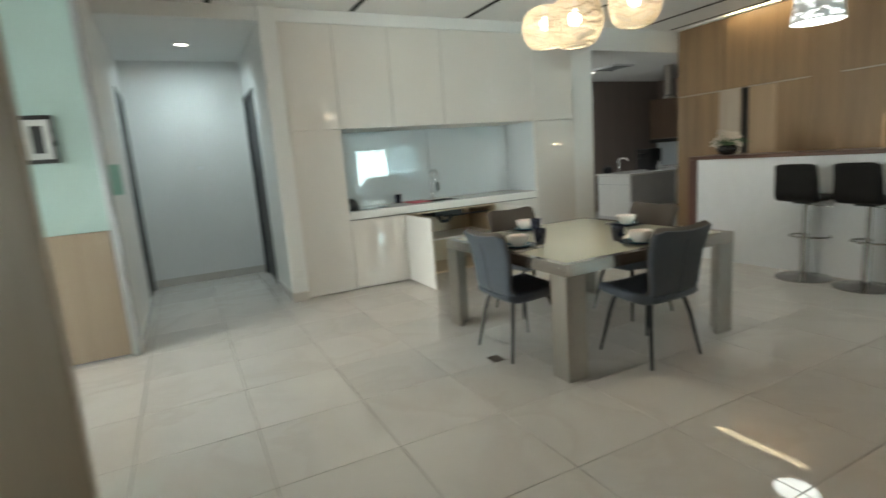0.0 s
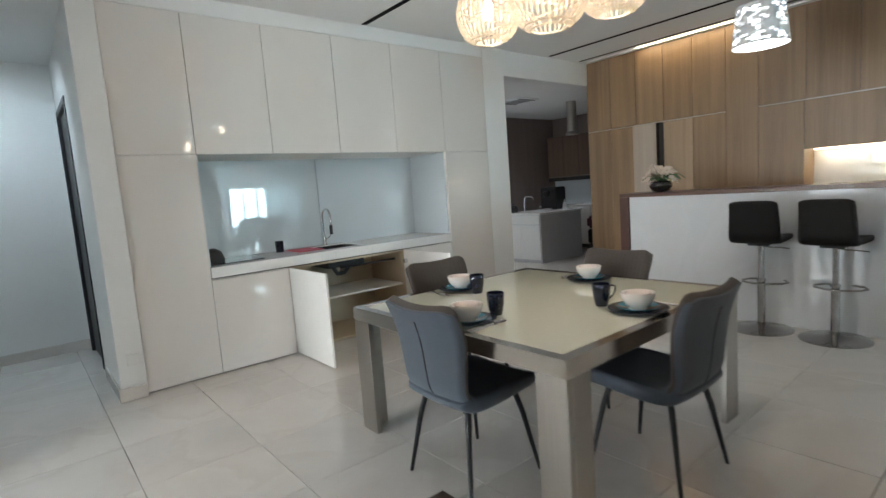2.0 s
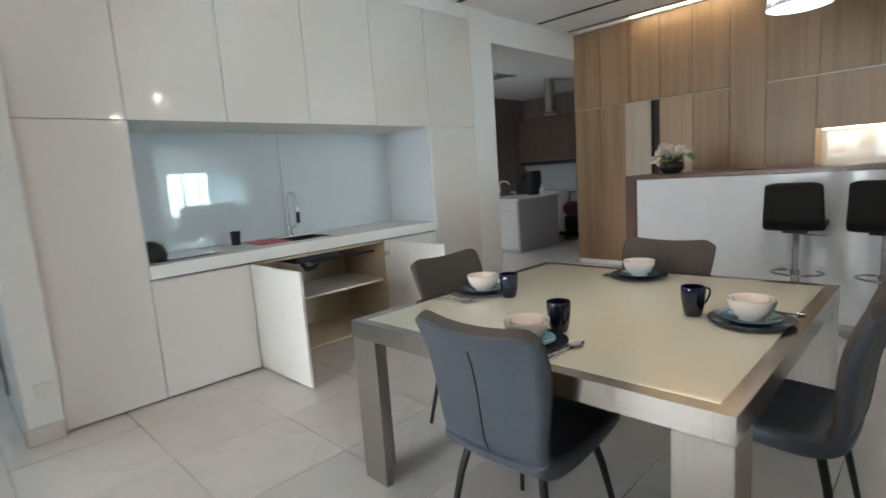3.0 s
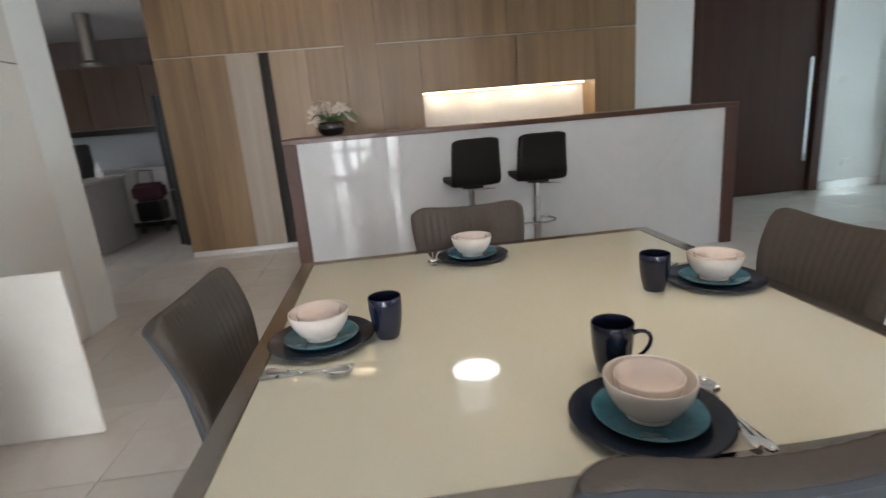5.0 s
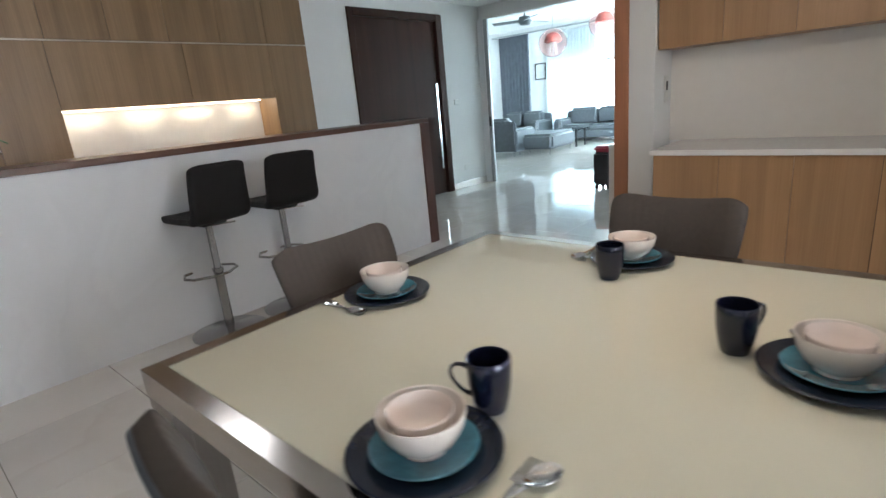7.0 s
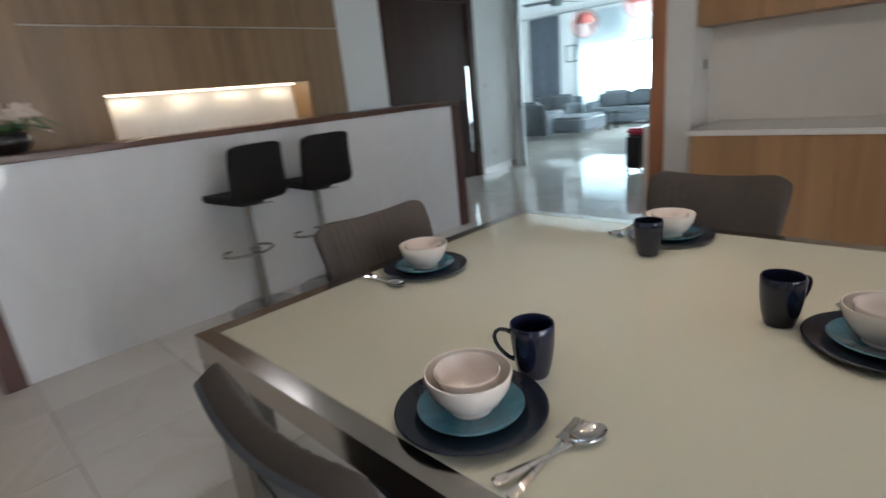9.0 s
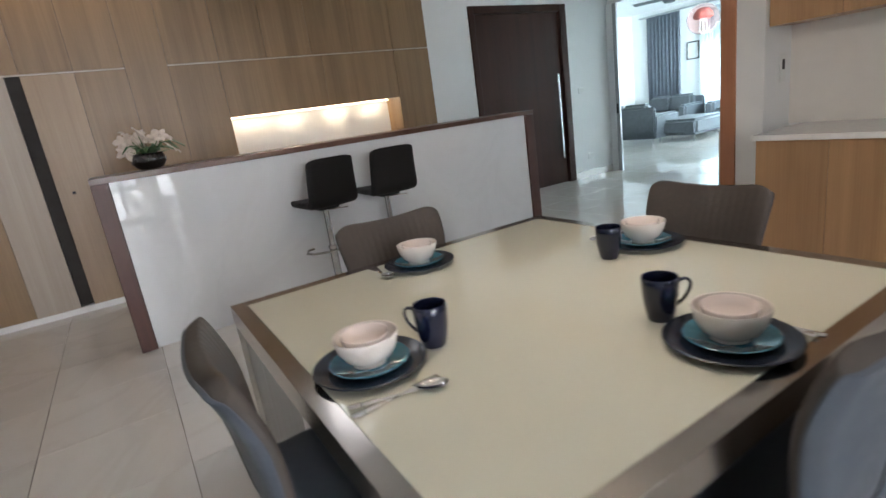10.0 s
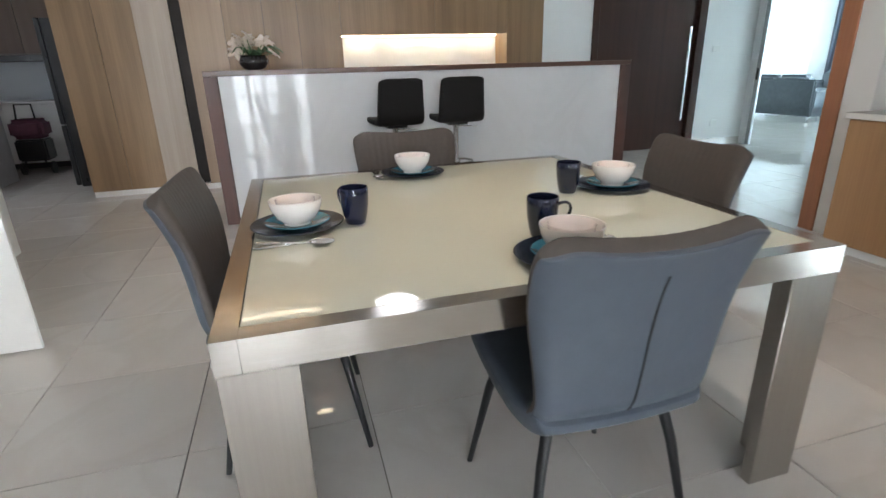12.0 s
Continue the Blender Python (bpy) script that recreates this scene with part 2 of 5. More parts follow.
BOWLPINK = mat("blush_porcelain", (0.78, 0.68, 0.63), 0.16, grain=0.02, scale=20, coat=0.4)
SHELL = mat("white_cane", (0.62, 0.56, 0.47), 0.55, grain=0.10, scale=40)
CANE = mat("tan_cane", (0.42, 0.34, 0.26), 0.6, grain=0.15, scale=40)
BULB = glow_mat("frosted_warm_bulb", (1.0, 0.86, 0.66), 30.0)
COOL = glow_mat("cool_diffuser", (0.92, 0.96, 1.0), 9.0)
COOLSIDE = glow_mat("cool_inner_shade", (0.92, 0.96, 1.0), 1.2)
STRIP = glow_mat("led_strip", (1.0, 0.84, 0.60), 10.0)
DLIGHT = glow_mat("downlight_lens", (1.0, 0.98, 0.94), 12.0)
SKYGLOW = glow_mat("bright_overcast_backdrop", (0.72, 0.92, 1.0), 14.0)
PANE = glass_mat("window_glass", (0.95, 0.98, 0.97))
GREENGLASS = glass_mat("green_tinted_glass", (0.45, 0.75, 0.66), 0.05)
ALU = mat("grey_aluminium", (0.42, 0.43, 0.44), 0.35, 0.8, grain=0.05)
WHITEMETAL = mat("white_enamel", (0.80, 0.81, 0.82), 0.3, grain=0.03)
SOFA = mat("grey_leather", (0.085, 0.095, 0.105), 0.42, grain=0.2, scale=14, bump=0.2, fine=200)
CURTAIN = mat("grey_curtain_fabric", (0.13, 0.145, 0.17), 0.85, grain=0.2, scale=8, bump=0.1)
SHEER = mat("sheer_curtain_fabric", (0.80, 0.84, 0.86), 0.9, grain=0.05)
for cloth, tint, share in ((SHEER, (0.85, 0.9, 0.92, 1), 0.6), (SHELL, (0.72, 0.65, 0.54, 1), 0.5)):
    sn, sl = cloth.node_tree.nodes, cloth.node_tree.links
    tl, mx = sn.new("ShaderNodeBsdfTranslucent"), sn.new("ShaderNodeMixShader")
    tl.inputs["Color"].default_value = tint
    mx.inputs[0].default_value = share
    sl.new(sn["Principled BSDF"].outputs[0], mx.inputs[1])
    sl.new(tl.outputs[0], mx.inputs[2])
    sl.new(mx.outputs[0], sn["Material Output"].inputs["Surface"])
KDARK = wood_mat("dark_brown_kitchen_laminate", (0.22, 0.175, 0.16), (0.17, 0.135, 0.12), 0.45)
KBROWN = wood_mat("brown_kitchen_laminate", (0.17, 0.11, 0.075), (0.12, 0.075, 0.05), 0.45)
PINK = mat("red_lantern_paper", (0.40, 0.13, 0.11), 0.6, grain=0.25, scale=9)
LANTERN = glass_mat("clear_pinkish_lantern_film", (1.0, 0.82, 0.80), 0.05, 1.12)
# pink kept very dark: the kitchen's dimness is in the colour
PINKBAG = mat("dimmed_pink_canvas", (0.11, 0.035, 0.06), 0.8, grain=0.3, scale=20)
MAROON = mat("dark_luggage_shell", (0.03, 0.028, 0.035), 0.4, grain=0.2)
PAPER = mat("off_white_print", (0.70, 0.71, 0.69), 0.6, grain=0.15, scale=9)
FANGREY = mat("dark_grey_enamel", (0.10, 0.115, 0.12), 0.4, 0.3)
GROOVE = mat("matt_black_track", (0.008, 0.008, 0.008), 0.9, grain=0.1)
GROOVE.node_tree.nodes["Principled BSDF"].inputs["Specular IOR Level"].default_value = 0.05
CONCRETE = mat("pale_facade", (0.55, 0.56, 0.57), 0.8, grain=0.08, scale=0.4)


# mesh helpers
def boxes(items, bevel=0.003, seg=1):
    bm = bmesh.new()
    for x0, x1, y0, y1, z0, z1 in items:
        m = Matrix.LocRotScale(((x0 + x1) / 2, (y0 + y1) / 2, (z0 + z1) / 2), None, (abs(x1 - x0), abs(y1 - y0), abs(z1 - z0)))
        bmesh.ops.create_cube(bm, size=1, matrix=m)
    if bevel:
        bmesh.ops.bevel(bm, geom=bm.edges[:], offset=bevel, segments=seg, affect="EDGES", clamp_overlap=True)
    return bm


def lathe(profile, seg=32, centre=(0, 0, 0)):
    bm = bmesh.new()
    rings = []
    for r, z in profile:
        if r < 1e-5:
            rings.append([bm.verts.new((centre[0], centre[1], centre[2] + z))])
        else:
            rings.append([bm.verts.new((centre[0] + r * math.cos(2 * math.pi * k / seg), centre[1] + r * math.sin(2 * math.pi * k / seg), centre[2] + z)) for k in range(seg)])
    for a, b in zip(rings, rings[1:]):
        for k in range(seg):
            j = (k + 1) % seg
            if len(a) == 1 and len(b) > 1:
                bm.faces.new((a[0], b[j], b[k]))
            elif len(b) == 1 and len(a) > 1:
                bm.faces.new((a[k], a[j], b[0]))
            elif len(a) > 1:
                bm.faces.new((a[k], a[j], b[j], b[k]))
    bmesh.ops.recalc_face_normals(bm, faces=bm.faces[:])
    return bm


def tube(points, radius, seg=10, closed=False):
    bm = bmesh.new()
    pts = [Vector(p) for p in points]
    n = len(pts)
    radii = radius if isinstance(radius, (list, tuple)) else [radius] * n
    rings = []
    up = None
    for i, p in enumerate(pts):
        if closed:
            d = pts[(i + 1) % n] - pts[i - 1]
        else:
            d = pts[min(i + 1, n - 1)] - pts[max(i - 1, 0)]
        d.normalize()
        if up is None:
            up = Vector((0, 0, 1)) if abs(d.z) < 0.9 else Vector((1, 0, 0))
        s = d.cross(up).normalized()
        up = s.cross(d).normalized()
        rings.append([bm.verts.new(p + radii[i] * (math.cos(a) * s + math.sin(a) * up)) for a in [2 * math.pi * k / seg for k in range(seg)]])
    pairs = list(zip(rings, rings[1:])) + ([(rings[-1], rings[0])] if closed else [])
    for a, b in pairs:
        for k in range(seg):
            j = (k + 1) % seg
            bm.faces.new((a[k], a[j], b[j], b[k]))
    if not closed:
        bm.faces.new(rings[0][::-1])
        bm.faces.new(rings[-1])
    bmesh.ops.recalc_face_normals(bm, faces=bm.faces[:])
    return bm


def smooth_mesh(me, angle=40):
    for p in me.polygons:
        p.use_smooth = True
    me.set_sharp_from_angle(angle=radians(angle))


def to_mesh(name, bm, material):
    me = bpy.data.meshes.new(name)
    bm.to_mesh(me)
    bm.free()
    me.materials.append(material)
    smooth_mesh(me)
    return me


def thing(name, label, category, loc=(0, 0, 0), group="", kind=""):
    ob = new(name)
    ob.location = loc
    ob.empty_display_size = 0.1
    return tagged(ob, label, category, group, kind)


def part(name, bm, material, parent, label=""):
    ob = new(name, to_mesh(name, bm, material))
    ob.parent = parent
    if parent.type == "EMPTY":
        ob.matrix_parent_inverse = Matrix.Translation(-parent.location)
    return tagged(ob, label)


def solid(name, bm, material, label, category, group="", kind=""):
    return tagged(new(name, to_mesh(name, bm, material)), label, category, group, kind)


def structure(name, items, material, label, category, bevel=0.0):
    return solid(name, boxes(items, bevel), material, label, category, kind="structure")


def place(ob, x, y, z, rz=0):
    ob.matrix_basis = pose(x, y, z, 0, 0, rz)
    return ob


# large structure
CZ = 3.03
structure("floor", [(-4.8, 5.6, -5.2, 6.5, -0.16, -0.009), (5.6, 8.3, 1.9, 6.5, -0.16, -0.009), (1.7, 10.4, -12.3, -5.2, -0.16, -0.009)], GROUT, "polished pale marble tile floor with dark grout", "floor")
structure("wall_north_pillar", [(-1.015, -0.842, 3.262, 4.05, 0, CZ)], WHITE, "white painted pillar beside the white cabinets", "wall", 0.004)
structure("wall_north", [(-1.0, 3.43, 4.05, 4.2, 0, CZ), (-0.842, 2.977, 3.30, 4.05, 2.897, CZ), (2.977, 3.335, 3.300, 4.05, 0, CZ), (3.335, 5.3, 3.33, 3.5, 2.722, CZ)], WHITE, "white painted wall with a bulkhead over the cabinets", "wall", 0.003)
structure("wall_hall_east", [(-1.0, -0.86, 4.2, 4.35, 0, CZ), (-1.0, -0.86, 5.30, 5.40, 0, CZ), (-1.0, -0.86, 4.35, 5.30, 2.42, CZ)], WHITE, "white hallway wall with a dark door", "wall")
structure("wall_hall_north", [(-2.56, -0.86, 5.40, 5.55, 0, CZ)], WHITE, "white end wall of the hallway", "wall")
structure("wall_hall_west", [(-2.56, -2.42, 2.56, 4.40, 0, CZ), (-2.56, -2.42, 5.30, 5.40, 0, CZ), (-2.56, -2.42, 4.40, 5.30, 2.45, CZ)], WHITE, "white hallway wall with a dark door", "wall")
structure("wall_hall_header", [(-2.42, -1.0, 3.30, 3.44, 2.895, CZ)], WHITE, "white beam over the hallway opening", "wall", 0.003)
structure("ceiling_hall", [(-2.42, -1.0, 3.44, 5.40, 2.905, CZ)], CEIL, "flat white hallway ceiling", "ceiling")
structure("wall_west", [(-4.75, -4.6, -4.95, 0.80, 0, CZ), (-4.75, -4.6, 1.12, 1.38, 0, CZ), (-4.75, -4.6, 0.80, 1.12, 2.5, CZ), (-4.75, -4.6, 2.46, 2.56, 0, CZ), (-4.75, -4.6, 1.38, 2.46, 2.5, CZ)], WHITE, "white wall with a wide glazed balcony opening", "wall")
structure("wall_partition", [(-4.75, -2.475, 2.50, 2.62, 1.05, CZ)], MINT, "pale mint painted partition wall", "wall", 0.003)
structure("wall_south", [(-4.75, -3.85, -4.95, -4.8, 0, CZ), (-2.95, 1.56, -4.95, -4.8, 0, CZ), (-3.85, -2.95, -4.95, -4.8, 1.56, CZ), (-3.85, -2.95, -4.95, -4.8, 0, 0.87)], WHITE, "white wall with an opening for the added window", "wall")
structure("wall_foyer_west", [(1.56, 1.85, -5.1, -2.22, 0, CZ)], WHITE, "white wall end between foyer and sideboard", "wall", 0.003)
structure("wall_sideboard", [(-1.2, 1.56, -2.75, -2.60, 0, CZ)], WHITE, "white wall behind the sideboard", "wall")
structure("wall_east", [(5.29, 5.45, -2.475, -1.30, 0, CZ), (5.29, 5.45, -5.25, -4.19, 0, CZ), (5.29, 5.45, -4.19, -2.475, 2.535, CZ)], WHITE, "white foyer wall around the entrance door", "wall", 0.003)
structure("wall_foyer_header", [(1.85, 5.29, -5.25, -5.1, 2.50, CZ)], WHITE, "white beam over the living room opening", "wall", 0.003)
structure("ceiling_foyer", [(1.85, 5.29, -5.1, -2.38, 2.70, CZ - 0.01)], CEIL, "lowered flat white foyer ceiling", "ceiling", 0.003)
structure("wall_storage_back", [(5.32, 5.48, -1.30, 0.70, 0, 0.9), (5.50, 5.62, -1.30, 3.30, 0, CZ), (5.30, 5.5, 3.20, 3.34, 0, CZ)], WHITE, "plain wall behind the oak storage wall", "wall")
# dining ceiling: slabs between dark recessed grooves that stop short of the north wall
SLOTS = [-1.46, -0.04, 1.37, 2.80, 4.21]
slabs, edge = [], -4.75
for sx in SLOTS:
    slabs.append((edge, sx - 0.028, -4.95, 3.275, CZ, CZ + 0.10))
    edge = sx + 0.028
slabs += [(edge, 4.85, -4.95, 3.275, CZ, CZ + 0.10), (-4.75, 5.6, 3.275, 3.34, CZ, CZ + 0.10), (-4.75, 5.6, -4.95, 3.34, CZ + 0.16, CZ + 0.22), (5.045, 5.6, -4.95, 3.275, CZ, CZ + 0.1), (4.89, 4.94, -4.95, 3.275, CZ, CZ + 0.1)]
slabs += [(4.94, 5.045, -4.95, 1.22, CZ + 0.02, CZ + 0.1), (4.94, 5.045, 2.53, 3.275, CZ + 0.02, CZ + 0.1)]
structure("ceiling", slabs, CEIL, "white plaster ceiling with long dark grooves", "ceiling")
for sx in SLOTS + [4.87]:
    structure("trim_groove", [(sx - 0.0275 if sx < 4.8 else sx - 0.0195, sx + 0.0275 if sx < 4.8 else sx + 0.0195, -4.9, 3.273, CZ - 0.003, CZ + 0.05)], GROOVE, "black recessed linear ceiling groove", "ceiling trim")
solid("cove_light", boxes([(4.95, 5.035, 1.23, 2.52, CZ + 0.05, CZ + 0.065)], 0.002), STRIP, "warm linear light recessed in the ceiling cove", "light")
# kitchen behind the opening
structure("wall_kitchen_north", [(3.28, 8.3, 6.3, 6.45, 0, 2.9)], KDARK, "dark brown panelled kitchen wall", "wall")
structure("wall_kitchen_west", [(3.28, 3.43, 4.2, 4.7, 0, 2.9), (3.28, 3.43, 6.1, 6.3, 0, 2.9), (3.28, 3.43, 4.7, 6.1, 0, 0.98), (3.28, 3.43, 4.7, 6.1, 2.22, 2.9)], WHITE, "white kitchen wall", "wall")
structure("wall_kitchen_east", [(8.1, 8.25, 1.9, 6.3, 0, 2.9)], KDARK, "dark kitchen wall", "wall")
structure("wall_kitchen_south", [(5.62, 8.1, 1.9, 2.05, 0, 2.9)], WHITE, "white kitchen wall", "wall")
structure("ceiling_kitchen", [(3.28, 8.3, 3.5, 6.45, 2.78, 2.9), (5.5, 8.3, 1.9, 3.5, 2.78, 2.9)], CEIL, "flat white kitchen ceiling", "ceiling")
# living room beyond the foyer
structure("wall_living_south", [(1.7, 5.15, -12.25, -12.1, 0, 3.2), (7.98, 8.72, -12.25, -12.1, 0, 3.2), (9.6, 10.4, -12.25, -12.1, 0, 3.2), (5.15, 7.98, -12.25, -12.1, 2.08, 3.2), (5.15, 7.98, -12.25, -12.1, 0, 0.48), (8.72, 9.6, -12.25, -12.1, 2.95, 3.2)], WHITE, "white living room wall with a bright window", "wall")
structure("wall_living_east", [(10.25, 10.4, -12.1, -5.1, 0, 3.2)], WHITE, "white living room side wall", "wall")
structure("wall_living_west", [(1.7, 1.82, -12.1, -10.0, 0, 3.2), (1.7, 1.82, -7.5, -5.1, 0, 3.2), (1.7, 1.82, -10.0, -7.5, 0, 0.45), (1.7, 1.82, -10.0, -7.5, 2.45, 3.2)], WHITE, "white living room side wall", "wall")
structure("wall_living_north", [(5.45, 10.25, -5.25, -5.1, 0, 3.2), (1.82, 5.45, -5.25, -5.1, CZ, 3.2)], WHITE, "white living room wall", "wall")
structure("ceiling_living", [(1.7, 10.4, -12.25, -5.1, 3.2, 3.3)], CEIL, "flat white living room ceiling", "ceiling")
structure("backdrop", [(-60, 70, -42, -41.5, -14, 26)], SKYGLOW, "hazy overcast brightness outside the window", "backdrop")

# skirting tiles
for k, b in enumerate([(-2.405, -1.0, 5.385, 5.40), (-2.42, -2.405, 2.56, 4.38), (-1.03, -1.015, 3.262, 4.05), (5.275, 5.29, -5.1, -4.2), (5.275, 5.29, -2.46, -1.72), (-1.03, -0.845, 3.247, 3.262)]):
    structure("baseboard", [(*b, 0, 0.10)], TILE, "pale marble skirting", "baseboard", 0.003)

# doors and windows of the setting, with three unseen windows added for light
d = thing("door_1", "closed dark brown wooden entrance door with a long pull handle", "door", (5.30, -3.33, 0), kind="structure")
part("door_frame", boxes([(5.265, 5.44, -2.475, -2.40 - 0.16, 0, 2.535), (5.265, 5.44, -4.19, -4.06, 0, 2.535), (5.265, 5.44, -4.06, -2.56, 2.44, 2.535)], 0.006), DOORBROWN, d)
leaf = part("door_leaf", boxes([(5.315, 5.37, -4.06, -2.56, 0.006, 2.44)], 0.003), DOORBROWN, d)
part("handle", boxes([(5.225, 5.25, -3.945, -3.905, 0.39, 1.60)], 0.008, 2), CHROME, leaf, "long brushed steel pull handle")
for z in (0.55, 1.45):
    part("standoff", tube([(5.24, -3.925, z), (5.31, -3.925, z)], 0.01), CHROME, leaf)
for nm, x0, x1, y0, y1, h in (("door_2", -1.012, -0.93, 4.35, 5.30, 2.42), ("door_3", -2.50, -2.408, 4.40, 5.30, 2.45)):
    d = thing(nm, "charcoal black hallway door in a dark frame", "door", ((x0 + x1) / 2, (y0 + y1) / 2, 0), kind="structure")
    part("door_frame", boxes([(x0, x1, y0, y0 + 0.06, 0, h), (x0, x1, y1 - 0.06, y1, 0, h), (x0, x1, y0 + 0.06, y1 - 0.06, h - 0.06, h)], 0.004), HALLDOOR, d)
    part("door_leaf", boxes([(x0 + 0.03, x1 - 0.02, y0 + 0.06, y1 - 0.06, 0.008, h - 0.06)], 0.003), HALLDOOR, d)


def window(name, label, x0, x1, y0, y1, z0, z1, n, material=ALU, f=0.055):
    w = thing(name, label, "window", ((x0 + x1) / 2, (y0 + y1) / 2, z0), kind="structure")
    along_x = abs(x1 - x0) > abs(y1 - y0)
    rails = [(x0, x1, y0, y1, z0, z0 + f), (x0, x1, y0, y1, z1 - f, z1)]
    fb = boxes(rails, 0.004)
    part("window_frame", fb, material, w)
    lo, hi = (x0, x1) if along_x else (y0, y1)
    for i in range(n + 1):
        c = lo + (hi - lo - f) * i / n
        b = (c, c + f, y0, y1, z0 + f, z1 - f) if along_x else (x0, x1, c, c + f, z0 + f, z1 - f)
        part("mullion", boxes([b], 0.004), material, w)
        if i < n:
            e = lo + (hi - lo - f) * (i + 1) / n
            xm, ym = (x0 + x1) / 2, (y0 + y1) / 2
            b = (c + f, e, ym - 0.004, ym + 0.004, z0 + f, z1 - f) if along_x else (xm - 0.004, xm + 0.004, c + f, e, z0 + f, z1 - f)
            part("pane", boxes([b], 0), PANE, w).visible_shadow = False
    return w


window("window_1", "aluminium balcony doors with clear glass and transoms", -4.72, -4.64, 1.38, 2.46, 0, 2.5, 3, f=0.085)
for z in (0.62, 1.18, 1.75):
    part("transom", boxes([(-4.725, -4.635, 1.40, 2.44, z, z + 0.09)], 0.004), ALU, bpy.data.objects["window_1"])
window("window_5", "narrow full-height glazed light beside the balcony doors", -4.72, -4.64, 0.80, 1.12, 0, 2.5, 1, f=0.04)
# invented window: only carries the south fill lamp
window("window_2_added", "added unseen two-pane window for fill light", -3.85, -2.95, -4.91, -4.84, 0.87, 1.56, 2)
# unseen, added to hold the living room's side fill lamp
window("window_6_added", "added unseen side window for fill light in the living room", 1.73, 1.79, -10.0, -7.5, 0.45, 2.45, 3)
# made-up kitchen window, out of view, for the fill lamp behind it
window("window_4_added", "added unseen kitchen window with slim frames, for fill light", 3.33, 3.40, 4.72, 6.08, 1.0, 2.2, 2)
window("window_3", "bright living room window with slim frames", 5.15, 7.98, -12.21, -12.14, 0.48, 2.08, 5, f=0.045)

# partition: oak dado, aluminium post, glass fin and framed picture
solid("partition_dado", boxes([(-4.6, -3.55, 2.49, 2.62, 0.02, 1.05), (-3.547, -2.48, 2.49, 2.62, 0.02, 1.05)], 0.003), TAN, "light oak panel under the mint partition", "panel")
solid("partition_post", boxes([(-2.475, -2.42, 2.47, 2.56, 0, CZ)], 0.005), ALU, "slim grey aluminium post of the partition", "post")
solid("glass_plate", boxes([(-2.415, -2.34, 2.535, 2.543, 1.32, 1.56)], 0.002), GREENGLASS, "small green tinted glass plate on the wall edge", "glass plate")
pf = thing("picture_frame", "small black and white framed print on the mint wall", "picture", (-2.78, 2.49, 1.74))
part("frame", boxes([(-2.93, -2.705, 2.47, 2.499, 1.915, 1.945), (-2.93, -2.705, 2.47, 2.499, 1.595, 1.625), (-2.93, -2.90, 2.47, 2.499, 1.625, 1.915), (-2.735, -2.705, 2.47, 2.499, 1.625, 1.915)], 0.003), BLACKPLASTIC, pf)
part("mount", boxes([(-2.90, -2.735, 2.485, 2.497, 1.625, 1.915)], 0), PAPER, pf)
part("print", boxes([(-2.855, -2.78, 2.482, 2.486, 1.67, 1.87)], 0), BLACKPLASTIC, pf)
# oak-clad wall end near the start of the walk
solid("wall_end_panel", boxes([(-2.80, -2.28, -0.66, -0.60, 0, CZ - 0.004)], 0.004), TAN, "warm oak-clad wall end panel", "panel")


# white kitchenette cabinets
YF = 3.295
FT = 0.02
TOP, MID, CT = 2.893, 1.808, 0.895
UX = [-0.84, -0.287, 0.342, 1.004, 1.663, 2.313, 2.975]
def cab_unit(label, x0, x1, z0, z1, shelves=(), lining=INNER):
    u = thing("kitchen_cabinet", label, "cabinet", ((x0 + x1) / 2, 3.65, z0), "white kitchenette cabinets")
    t = 0.018
    bits = [(x0 + 0.001, x0 + t, YF + FT, 3.99, z0, z1), (x1 - t, x1 - 0.001, YF + FT, 3.99, z0, z1), (x0 + t, x1 - t, YF + FT, 3.97, z1 - t, z1), (x0 + t, x1 - t, YF + FT, 3.97, z0, z0 + t), (x0 + t, x1 - t, 3.97, 3.99, z0, z1)]
    for nm, b in zip(("side_panel", "side_panel", "top_panel", "bottom_panel", "back_panel"), bits):
        part(nm, boxes([b], 0.0008), lining, u)
    for s in shelves:
        part("shelf", boxes([(x0 + t, x1 - t, YF + 0.07, 3.97, s, s + t)], 0.0008), INNER, u)
    return u


G = 0.002
for a, b in zip(UX, UX[1:]):
    u = cab_unit("glossy white lacquered upper cabinet with a handleless door", a, b, MID + 0.002, TOP)
    part("door", boxes([(a + G, b - G, YF, YF + FT, MID + G, TOP)], 0.0015), GLOSS, u)
u = cab_unit("tall glossy white lacquered cabinet with a handleless door", UX[0], UX[1], 0.012, MID - 0.002)
part("door", boxes([(UX[0] + G, UX[1] - G, YF, YF + FT, 0.012, MID - G)], 0.0015), GLOSS, u)
u = cab_unit("tall glossy white lacquered cabinet with a handleless door", UX[5], UX[6], 0.012, MID - 0.002)
part("door", boxes([(UX[5] + G, UX[6] - G, YF, YF + FT, 0.012, MID - G)], 0.0015), GLOSS, u)
LOWZ = 0.795
for a, b in ((UX[1], 0.372), (1.663, UX[5])):
    u = cab_unit("glossy white lacquered base cabinet with a closed door", a, b, 0.012, LOWZ)
    part("door", boxes([(a + G, b - G, YF, YF + FT, 0.012, LOWZ - 0.004)], 0.0015), GLOSS, u)
u = cab_unit("white sink base cabinet with both doors standing open", 0.374, 1.661, 0.012, LOWZ, (0.42,), BEIGE)
part("door", boxes([(0.376, 0.396, YF - 0.69, YF + 0.01, 0.014, LOWZ - 0.004)], 0.0015), INNER, u, "open white door")
